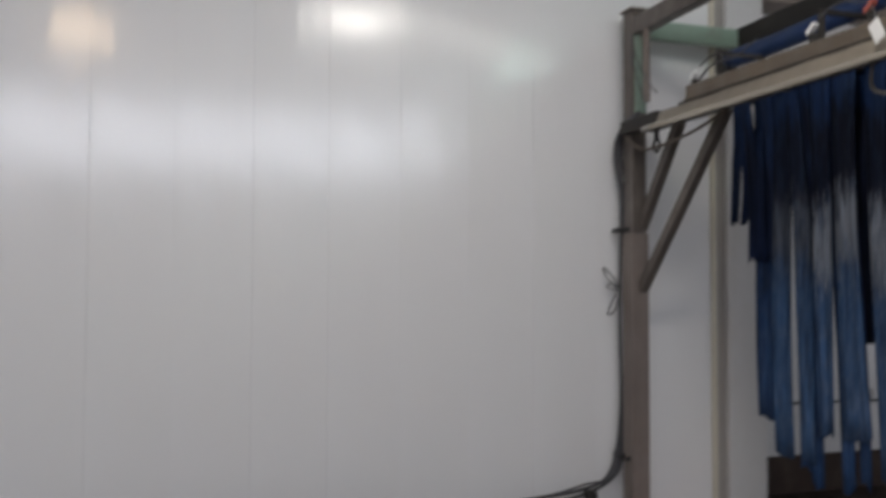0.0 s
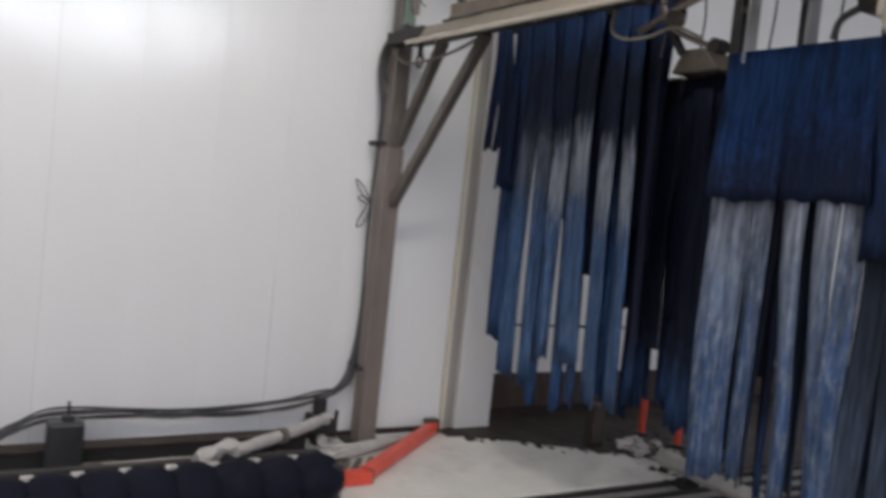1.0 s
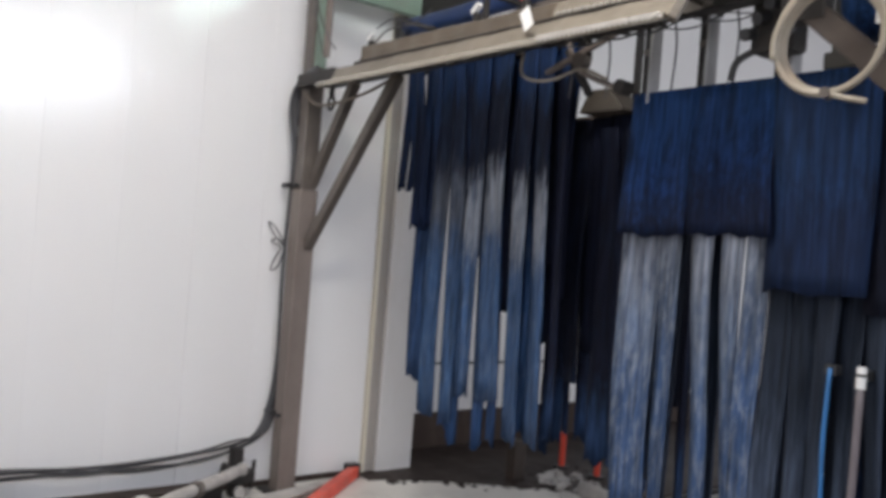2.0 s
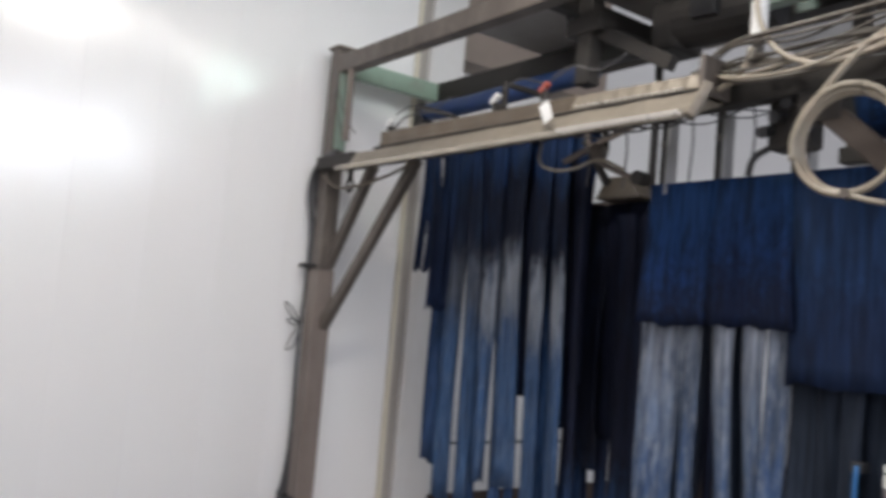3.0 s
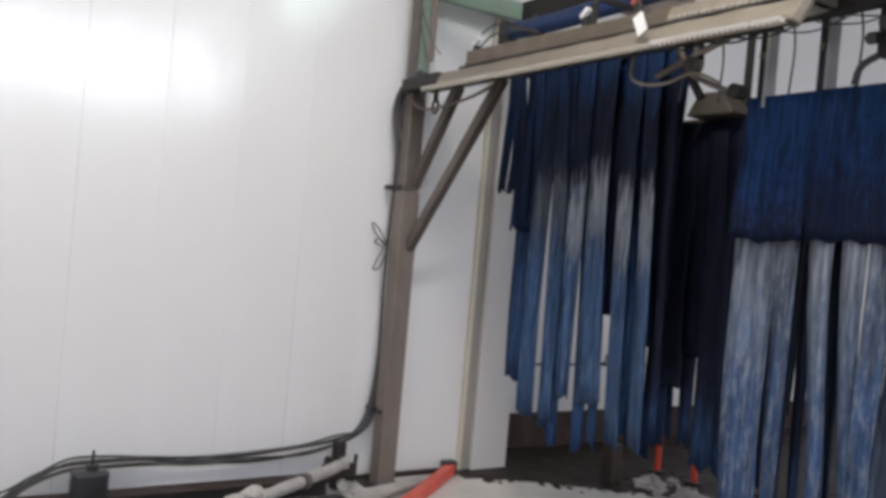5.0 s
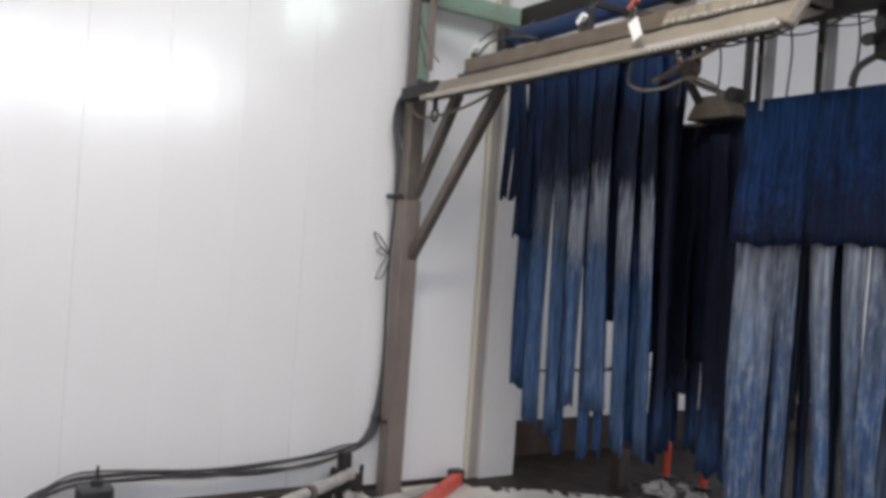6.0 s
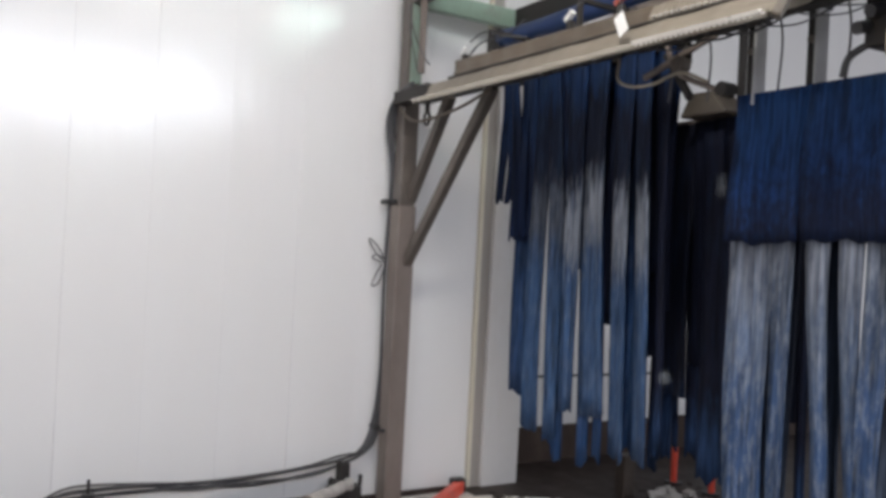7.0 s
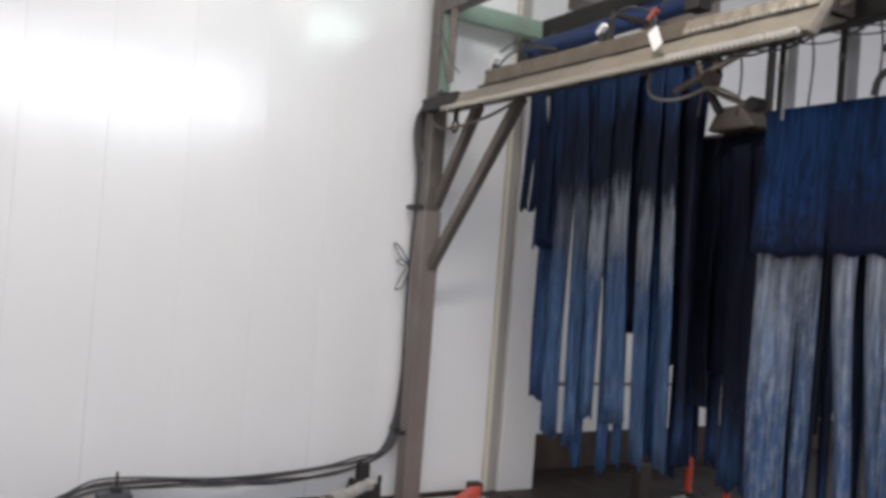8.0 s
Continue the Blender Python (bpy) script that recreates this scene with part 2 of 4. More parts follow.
    streak.inputs["Scale"].default_value, streak.inputs["Detail"].default_value = 85, 4
    mp3 = n.new("ShaderNodeMapping")
    mp3.inputs["Scale"].default_value = (1, 1, 0.035)
    l.new(geo.outputs["Position"], mp3.inputs[0])
    l.new(mp3.outputs[0], streak.inputs["Vector"])
    tone = n.new("ShaderNodeMapRange")
    for key, val in zip(("From Min", "From Max", "To Min", "To Max"), (0.3, 0.7, 0.45, 1.5)):
        tone.inputs[key].default_value = val
    l.new(streak.outputs["Fac"], tone.inputs["Value"])
    lit = n.new("ShaderNodeHueSaturation")
    l.new(tone.outputs["Result"], lit.inputs["Value"])
    l.new(col, lit.inputs["Color"])
    col = lit.outputs["Color"]
    l.new(col, b.inputs["Base Color"])
    return m


NAVY_CLOTH = cloth("wet_navy_cloth", (0.011, 0.034, 0.1), (0.006, 0.008, 0.021), (0.015, 0.035, 0.088), 3, 2.34, 0.85, 0.07)
BLUE_CLOTH = cloth("blue_felt", (0.005, 0.009, 0.026), (0.013, 0.036, 0.096), (0.021, 0.055, 0.138), 3, 1.75, 1.4, 0.15, patchy=0.16, crown=(0.008, 0.024, 0.075))
INK_CLOTH = cloth("ink_blue_felt", (0.008, 0.022, 0.065), (0.006, 0.013, 0.038), (0.007, 0.016, 0.048), 3, 2.2, 1.7, 0.12)
FLAP_CLOTH = cloth("blue_folded_felt", (0.009, 0.034, 0.108), (0.0065, 0.024, 0.084), (0.004, 0.0085, 0.028), 3, 2.0, 1.82, 0.13)
WORN_CLOTH = cloth("worn_blue_felt", (0.0045, 0.007, 0.019), (0.235, 0.26, 0.305), (0.037, 0.079, 0.168), 3, 1.9, 1.57, 0.1, patchy=0.35, crown=(0.008, 0.024, 0.075))
DIM_CLOTH = cloth("dimmed_blue_felt", (0.0045, 0.008, 0.022), (0.075, 0.088, 0.115), (0.034, 0.075, 0.16), 3, 1.9, 1.58, 0.12, patchy=0.25, crown=(0.008, 0.024, 0.075))
PALE_CLOTH = cloth("pale_faded_felt", (0.16, 0.175, 0.21), (0.09, 0.12, 0.18), (0.038, 0.073, 0.155), 3, 1.5, 1.15, 0.2, patchy=0.8)
DULL_CLOTH = cloth("dull_folded_felt", (0.012, 0.042, 0.12), (0.011, 0.034, 0.098), (0.006, 0.015, 0.045), 3, 2.1, 1.66, 0.1)
DARK_CLOTH = cloth("blackened_felt", (0.006, 0.008, 0.018), (0.02, 0.028, 0.045), (0.042, 0.056, 0.086), 3, 1.5, 0.9, 0.2)


# ---------------------------------------------------------------- mesh helpers
def part(name, bm, mat, parent=None, label="", smooth=False):
    me = bpy.data.meshes.new(name)
    bm.to_mesh(me)
    bm.free()
    me.materials.append(mat)
    if smooth:
        for p in me.polygons:
            p.use_smooth = True
    ob = new(name, me)
    if parent:
        ob.parent = parent
    return tagged(ob, label)


def thing(name, label, category, group="", kind=""):
    ob = new(name)
    return tagged(ob, label, category, group, kind)


def block(x0, x1, y0, y1, z0, z1, bevel=0.0, bm=None):
    bm = bm or bmesh.new()
    c = Vector(((x0 + x1) / 2, (y0 + y1) / 2, (z0 + z1) / 2))
    geo = bmesh.ops.create_cube(bm, size=1.0, matrix=Matrix.Translation(c) @ Matrix.Diagonal((x1 - x0, y1 - y0, z1 - z0, 1)))
    if bevel:
        edges = list({e for v in geo["verts"] for e in v.link_edges})
        bmesh.ops.bevel(bm, geom=edges, offset=bevel, segments=2, affect="EDGES", profile=0.5)
    return bm


def bar(a, b, w, h, bevel=0.004, bm=None, up=(0, 0, 1)):
    """A bar of cross-section w x h from a to b."""
    bm = bm or bmesh.new()
    a, b = Vector(a), Vector(b)
    d = (b - a).normalized()
    side = d.cross(Vector(up))
    side = side.normalized() if side.length > 1e-4 else Vector((1, 0, 0))
    top = side.cross(d)
    m = Matrix((side, d, top)).transposed().to_4x4()
    m.translation = (a + b) / 2
    geo = bmesh.ops.create_cube(bm, size=1.0, matrix=m @ Matrix.Diagonal((w, (b - a).length, h, 1)))
    if bevel:
        edges = list({e for v in geo["verts"] for e in v.link_edges})
        bmesh.ops.bevel(bm, geom=edges, offset=bevel, segments=2, affect="EDGES", profile=0.5)
    return bm


def spline(points, steps=8):
    """A smooth run of points through those given."""
    pts = [Vector(p) for p in points]
    pts = [pts[0] * 2 - pts[1]] + pts + [pts[-1] * 2 - pts[-2]]
    out = []
    for i in range(1, len(pts) - 2):
        p0, p1, p2, p3 = pts[i - 1:i + 3]
        for k in range(steps):
            t = k / steps
            out.append(0.5 * (2 * p1 + (p2 - p0) * t + (2 * p0 - 5 * p1 + 4 * p2 - p3) * t * t + (3 * p1 - p0 - 3 * p2 + p3) * t ** 3))
    out.append(pts[-2])
    return out


def tube(points, r, sides=8, steps=8, bm=None):
    bm = bm or bmesh.new()
    pts = spline(points, steps) if steps > 1 else [Vector(p) for p in points]
    ring_before = None
    ref = Vector((0.13, 0.21, 0.97))
    for i, p in enumerate(pts):
        d = (pts[min(i + 1, len(pts) - 1)] - pts[max(i - 1, 0)]).normalized()
        u = d.cross(ref)
        if u.length < 0.05:
            u = d.cross(Vector((1, 0, 0)))
        u.normalize()
        v = d.cross(u)
        ring = [bm.verts.new(p + (u * math.cos(2 * math.pi * k / sides) + v * math.sin(2 * math.pi * k / sides)) * r) for k in range(sides)]
        if ring_before:
            for k in range(sides):
                bm.faces.new((ring_before[k], ring_before[(k + 1) % sides], ring[(k + 1) % sides], ring[k]))
        else:
            bm.faces.new(ring[::-1])
        ring_before = ring
    bm.faces.new(ring_before)
    return bm


def disc(centre, axis, r, depth, sides=20, bm=None, r2=None):
    bm = bm or bmesh.new()
    q = Vector(axis).to_track_quat("Z", "Y").to_matrix().to_4x4()
    q.translation = centre
    bmesh.ops.create_cone(bm, cap_ends=True, segments=sides, radius1=r, radius2=r if r2 is None else r2, depth=depth, matrix=q)
    return bm


def strip(x0, x1, y, z_top, z_bot, seed, thick=0.012, lean=0.0, taper=0.0, curl=0.02, rows=14, cols=4, ragged=0.03, twist=1.0):
    """A hanging cloth strip with folds, a slight twist and a ragged foot."""
    rng = random.Random(seed)
    ph, ph2, tw = rng.uniform(0, 6.3), rng.uniform(0, 6.3), rng.uniform(-0.25, 0.25)
    bm = bmesh.new()
    grid = {}
    feet = [rng.uniform(-ragged, ragged) for _ in range(cols + 1)]
    for s in (0, 1):
        for i in range(rows + 1):
            f = i / rows
            for j in range(cols + 1):
                g = j / cols - 0.5
                w = (x1 - x0) * (1 - taper * f)
                a = (tw * f + 0.12 * math.sin(3 * f + ph)) * twist
                xx = (x0 + x1) / 2 + g * w * math.cos(a) + lean * f + 0.008 * math.sin(5.0 * f + ph)
                yy = y + g * w * math.sin(a) + curl * math.sin(4 * g + ph2) * min(1, 2 * f) + 0.012 * math.sin(4.1 * f + ph2)
                zz = z_top + (z_bot - z_top) * f + (feet[j] if i == rows else 0)
                grid[s, i, j] = bm.verts.new((xx, yy + s * thick, zz))
    for i in range(rows):
        for j in range(cols):
            bm.faces.new((grid[0, i, j], grid[0, i, j + 1], grid[0, i + 1, j + 1], grid[0, i + 1, j]))
            bm.faces.new((grid[1, i, j], grid[1, i + 1, j], grid[1, i + 1, j + 1], grid[1, i, j + 1]))
        for j in (0, cols):
            q = (grid[0, i, j], grid[0, i + 1, j], grid[1, i + 1, j], grid[1, i, j])
            bm.faces.new(q if j == 0 else q[::-1])
    for i in (0, rows):
        for j in range(cols):
            q = (grid[0, i, j], grid[1, i, j], grid[1, i, j + 1], grid[0, i, j + 1])
            bm.faces.new(q if i == 0 else q[::-1])
    return bm


# ---------------------------------------------------------------- the hall
WALL_X, BACK_X, RIGHT_X, CEIL = -4.5, -4.9, 3.75, 4.65
Y0, Y1 = -8.0, 11.0


def hall():
    tagged(part("ground", block(-60, 60, -60, 60, -0.3, -0.02), CONCRETE), kind="structure")
    tagged(part("floor", block(BACK_X - 0.2, RIGHT_X + 0.2, Y0, Y1, -0.02, 0.0), CONCRETE), "wet grey concrete wash bay floor", kind="structure")
    tagged(part("wall_west", block(WALL_X - 0.2, WALL_X - 0.02, Y0, 3.02, 0.0, CEIL), JOINT), "glossy white panelled wall of the wash bay", kind="structure")
    tagged(part("wall_recessed", block(BACK_X - 0.2, BACK_X, 3.02, Y1, 0.0, CEIL), WHITE_WALL), "white wall set back behind the pilaster", kind="structure")
    tagged(part("ceiling", block(BACK_X - 0.2, RIGHT_X + 0.2, Y0, Y1, CEIL, CEIL + 0.15), CEILING), "grey sheet ceiling", kind="structure")
    right = block(RIGHT_X, RIGHT_X + 0.2, Y0, Y1, 0, 3.0)
    block(RIGHT_X, RIGHT_X + 0.2, Y0, Y1, 4.04, CEIL, bm=right)
    block(RIGHT_X, RIGHT_X + 0.2, Y0, -6.0, 3.0, 4.04, bm=right)
    block(RIGHT_X, RIGHT_X + 0.2, 4.1, Y1, 3.0, 4.04, bm=right)
    win = tagged(new("window_1"), "long clerestory opening with white mullions", kind="structure")
    part("window_sill", block(3.6, 3.748, -6.0, 4.1, 2.955, 2.995, 0.004), PILASTER, win)
    for y in (-5.2, -4.05, -2.9, -1.76, -0.52, 0.62, 1.66, 2.7):
        part("mullion", block(3.62, 3.7, y - 0.055, y + 0.055, 2.996, 4.04, 0.004), STEEL_PALE, win)
    tagged(part("wall_east", right, WHITE_WALL), "white wall with a long clerestory opening", kind="structure")
    # end wall out of view; its entrance is assumed, to let light in
    south = block(BACK_X, -3.6, Y0 - 0.2, Y0, 0, CEIL)
    block(2.8, RIGHT_X, Y0 - 0.2, Y0, 0, CEIL, bm=south)
    block(-3.6, 2.8, Y0 - 0.2, Y0, 3.7, CEIL, bm=south)
    tagged(part("wall_south", south, WHITE_WALL), "unseen white end wall with an assumed entrance", kind="structure")
    north = block(BACK_X, -3.2, Y1, Y1 + 0.2, 0, CEIL)
    block(2.2, RIGHT_X, Y1, Y1 + 0.2, 0, CEIL, bm=north)
    block(-3.2, 2.2, Y1, Y1 + 0.2, 3.3, CEIL, bm=north)
    tagged(part("wall_north", north, WHITE_WALL), "white wall with the exit opening", kind="structure")
    # pilaster with its yellowed corner trim
    tagged(part("pilaster", block(BACK_X, WALL_X + 0.03, 3.122, 3.4, 0.0, CEIL, 0.008), PILASTER), "white painted pilaster with stains at its foot", kind="structure")
    tagged(part("trim", block(BACK_X, WALL_X + 0.012, 3.022, 3.052, 0.0, CEIL, 0.004), YELLOWED), "yellowed plastic strip beside the pilaster", kind="structure")
    # flat darker strip between the yellowed trim and the pilaster
    tagged(part("trim", block(BACK_X, WALL_X + 0.004, 3.053, 3.121, 0.0, CEIL, 0.002), GREY_TRIM), "grey brown strip beside the pilaster", kind="structure")
    tagged(part("dado", block(BACK_X + 0.002, BACK_X + 0.03, 3.4, Y1 - 0.01, 0.0, 0.28, 0.004), BROWN_DADO), "brown stained band along the wall foot", kind="structure")
    # brown panel whose colour stands for shade on the recess's upper wall
    tagged(part("header", block(BACK_X + 0.002, BACK_X + 0.25, 3.42, 5.0, 3.36, CEIL - 0.005, 0.006), BROWN_AND_SHADE), "brown panel painted as the shaded upper recess wall", kind="structure")
    tagged(part("baseboard", block(WALL_X + 0.002, WALL_X + 0.02, Y0, 3.0, 0.0, 0.05, 0.004), MUD), "dark dirty band along the wall foot", kind="structure")
    tagged(part("kerb", block(WALL_X + 0.02, -3.32, -3.0, 4.25, 0.0, 0.02, 0.008), PALE_CONCRETE), "pale cement strip beside the wall", kind="structure")
    tagged(part("gutter", block(WALL_X + 0.021, -3.72, -2.9, 1.92, 0.018, 0.03, 0.004), MUD), "dark grimy gutter along the wall foot", kind="structure")
    bm = bmesh.new()
    edge = []
    for k in range(60):
        y = 2.98 + 0.09 * k
        x = -4.33 + 0.72 * min(1.0, max(0.0, (y - 3.0) / 1.15)) ** 1.2 + (0.28 if y > 4.2 else 0.0)
        edge.append((x + 0.05 * noise.noise((y * 3.1, 0.3, 0.7)) + 0.012 * noise.noise((y * 9.0, 4.3, 0.7)), y))
    for (xa, ya), (xb, yb) in zip(edge, edge[1:]):
        lo, hi = [], []
        for x, y in ((BACK_X + 0.031, ya), (xa, ya), (xb, yb), (BACK_X + 0.031, yb)):
            hi.append(bm.verts.new((x, y, 0.03 if x < -4.8 else 0.024)))
        bm.faces.new(hi)
        a, b = hi[1], hi[2]
        bm.faces.new((a, bm.verts.new((a.co.x + 0.02, a.co.y, 0.012)), bm.verts.new((b.co.x + 0.02, b.co.y, 0.012)), b))
    tagged(part("mud_bed", bm, MUD), "dark wet mud along the recess", kind="structure")


hall()


# ---------------------------------------------------------------- ceiling lamps
def ceiling_lamp(x, y, z, size, colour, strength, watts, long=1.6):
    lamp = thing("ceiling_lamp", "grey ceiling lamp with a glowing diffuser", "lamp", "ceiling lamps")
    lamp.location = (x, y, z)
    part("housing", block(-size, size, -size * long, size * long, 0.0, 0.09, 0.01), LAMP_GREY, lamp)
    part("rod", tube([(0, 0, 0.09), (0, 0, CEIL - z)], 0.012, steps=1), LAMP_GREY, lamp)
    part("diffuser", block(-size * 0.9, size * 0.9, -size * (long - 0.1), size * (long - 0.1), -0.1, 0.0, 0.02), glow("diffuser_glow", colour, strength), lamp)
    area_lamp("lamp_light", (x, y, z - 0.12), (x, y, 0), size * 1.8, size * 2 * long, watts, colour)


ceiling_lamp(-2.0, 1.3, 3.83, 0.13, (1.0, 0.97, 0.86), 13, 42, 2.6)
batten = thing("tube_lamp", "slim glowing tube lamp under the ceiling", "lamp")
part("tube", tube([(-2.0, 1.68, 3.76), (-2.0, 2.7, 3.56)], 0.02, 10, 1), glow("tube_glow", (1.0, 0.99, 0.86), 30), batten)
for y, z in ((1.72, 3.75), (2.66, 3.57)):
    part("lamp_holder", block(-2.03, -1.97, y - 0.02, y + 0.02, z - 0.03, z + 0.05, 0.004), LAMP_GREY, batten)
    part("rod", tube([(-2.0, y, z + 0.05), (-2.0, y, CEIL)], 0.008, 6, 1), LAMP_GREY, batten)
ceiling_lamp(-2.0, -0.89, 3.49, 0.07, (1.0, 0.74, 0.45), 45, 10)
ceiling_lamp(-2.0, 2.8, 3.5, 0.06, (0.7, 1.0, 0.85), 40, 15)


# ---------------------------------------------------------------- gantry
PX, PY, PW = -4.335, 2.39, 0.112


def gantry():
    g = thing("wash_gantry", "grimy brown steel wash gantry with braces and green crossbeam", "gantry")
    h = PW / 2
    part("lower_post", block(PX - h, PX + h, PY - h, PY + h, 0.02, 1.76, 0.006), STEEL_PALE, g, "dusty pale brown lower post")
    part("upper_post", block(PX - h + 0.008, PX + h - 0.008, PY - h + 0.008, PY + h - 0.008, 1.76, 3.06, 0.006), STEEL, g)
    part("foot_plate", block(PX - 0.11, PX + 0.11, PY - 0.11, PY + 0.11, 0.02, 0.035, 0.004), STEEL_DARK, g)
    part("green_web", block(PX + h - 0.006, PX + h, PY - 0.03, PY + h - 0.012, 2.46, 2.93, 0.001), GREEN, g, "pale green painted post face")
    part("post_cap", block(PX - h - 0.006, PX + h + 0.01, PY - h - 0.006, PY + h + 0.006, 3.06, 3.075, 0.003), STEEL_PALE, g)
    part("top_beam", bar((PX + h - 0.01, PY, 2.965), (3.3, PY, 2.965), 0.08, 0.1), STEEL, g)
    part("green_beam", bar((PX, PY + h - 0.01, 2.965), (PX, 3.1, 2.965), 0.06, 0.11), GREEN, g, "pale green painted crossbeam")
    part("rear_beam", bar((PX - 0.02, 3.13, 2.965), (3.3, 3.13, 2.965), 0.09, 0.12), STEEL_DARK, g, "dark grimy rear beam")
    part("front_beam", bar((PX + h - 0.01, PY + 0.06, 2.39), (3.3, PY + 0.06, 2.39), 0.07, 0.08), STEEL_DARK, g)
    part("long_brace", bar((PX + 0.05, PY + 0.015, 1.435), (-3.545, PY + 0.055, 2.345), 0.05, 0.055), STEEL, g)
    part("short_brace", bar((PX + 0.02, PY + 0.03, 1.79), (-3.915, PY + 0.03, 2.345), 0.05, 0.056), STEEL, g)
    part("far_post", block(3.3 - h, 3.3 + h, PY - h, PY + h, 0.0, 3.06, 0.006), STEEL_PALE, g)
    part("far_rear_post", block(3.3 - h, 3.3 + h, 3.13 - h, 3.13 + h, 0.0, 3.06, 0.006), STEEL_PALE, g)
    part("rear_post", block(PX - h, PX + h, 3.2 - 0.03, 3.2 + 0.03, 2.9, 3.03, 0.004), STEEL_DARK, g)
    part("hanger_tube", tube([(-4.17, PY - 0.02, 2.93), (-4.17, PY - 0.02, 2.5)], 0.02, steps=1), STEEL_PALE, g, "pale drop tube")
    for x in (-2.62, -1.2):
        part("cross_member", bar((x, PY + 0.03, 2.965), (x, 3.1, 2.965), 0.07, 0.08), STEEL_DARK, g)
    return g


gantry()


def tray():
    t = thing("spray_tray", "long grimy tan metal spray tray with a pale worn lip", "tray")
    x0, x1, y = -3.97, -1.69, PY - 0.06

    def sheet(xa, xb, prof, fall=0.0, n=30, wave=0.003):
        """A bent sheet along the tray, its section given by steps outward and heights."""
        bm = bmesh.new()
        prev = None
        for i in range(n + 1):
            x = xa + (xb - xa) * i / n
            drop = fall * (x - x0) / (x1 - x0)
            ring = [bm.verts.new((x, y + a + wave * math.sin(i * 1.7 + a * 40), b - drop + wave * noise.noise((x * 4, b * 9, 0.3)))) for a, b in prof]
            if prev:
                for k in range(len(prof)):
                    bm.faces.new((prev[k], ring[k], ring[(k + 1) % len(prof)], prev[(k + 1) % len(prof)]))
            else:
                bm.faces.new(ring)
            prev = ring
        bm.faces.new(prev[::-1])
        return bm

    part("body", sheet(-3.86, x1, [(0.03, 2.345), (-0.1, 2.292), (-0.108, 2.3), (-0.088, 2.335), (-0.068, 2.378), (-0.02, 2.386), (0.03, 2.386)], 0.012), TRAY_BAND, t, "pale tan sloping tray front")
    part("upper_panel", sheet(-3.68, -2.3, [(0.03, 2.39), (-0.03, 2.39), (-0.036, 2.42), (-0.028, 2.424), (-0.03, 2.478), (0.0, 2.492), (0.045, 2.492), (0.045, 2.39)], 0.04), TRAY, t, "brown grimy upper panel")
    part("upper_panel", sheet(-2.3, x1, [(0.03, 2.38), (-0.05, 2.38), (-0.045, 2.43), (-0.02, 2.48), (0.045, 2.485), (0.045, 2.38)], 0.04), TRAY_BAND, t, "pale dusty upper panel")
    part("seam", tube([(-3.68, y - 0.068, 2.383), (-3.0, y - 0.068, 2.379), (-2.3, y - 0.068, 2.375), (x1, y - 0.068, 2.371)], 0.006, 6, 4), STEEL_DARK, t)
    lip = part("lip", tube([(x0, y - 0.108, 2.297), (-3.4, y - 0.11, 2.294), (-2.7, y - 0.109, 2.29), (x1 - 0.04, y - 0.108, 2.286)], 0.015, 10, 5), TRAY_LIP, t, "pale worn rounded lip", smooth=True)
    # pale strip put in as the lamp highlight along the lip
    part("edge_strip", bar((-2.3, y - 0.122, 2.295), (-1.74, y - 0.122, 2.29), 0.008, 0.016, 0.003), STRIP_METAL, t, "bright strip standing for the lip highlight")
    part("corner_cap", bar((x1 - 0.02, y - 0.1, 2.27), (x1 + 0.025, y - 0.065, 2.385), 0.06, 0.035, 0.008), TRAY_BAND, t, "dusty pale corner cap")
    for k in range(17):
        x = -2.28 + k * 0.03
        part("notch", bar((x, y - 0.05, 2.427 - 0.04 * (x - x0) / (x1 - x0)), (x + 0.018, y - 0.05, 2.43 - 0.04 * (x - x0) / (x1 - x0)), 0.008, 0.01, 0.002), STRIP_METAL, t, "pale notched edge")
    rng = random.Random(12)
    drip = bmesh.new()
    for k in range(70):
        q = Vector((x0 + 0.9 + (x1 - x0 - 1.0) * rng.random(), y + rng.uniform(-0.02, 0.08), 2.345 - rng.uniform(0, 0.02)))
        bmesh.ops.create_icosphere(drip, subdivisions=1, radius=rng.uniform(0.008, 0.02), matrix=Matrix.Translation(q) @ Matrix.Diagonal((2.5, 1, 0.9, 1)))
    tagged(part("grime", drip, STEEL_DARK, t, "dark grime hanging below the tray"), kind="stuff")
    part("end_plate", block(x1, x1 + 0.02, y - 0.09, y + 0.06, 2.35, 2.48, 0.004), STEEL, t)
    for k in range(24):
        x = -2.28 + k * 0.0235
        part("tooth", block(x, x + 0.012, y - 0.124, y - 0.114, 2.279, 2.287), STRIP_METAL, lip)
    part("bracket", bar((PX + 0.04, y - 0.02, 2.36), (x0 + 0.06, y - 0.02, 2.36), 0.08, 0.07), STEEL_DARK, t, "dark bracket at the post")
    return t


tray()


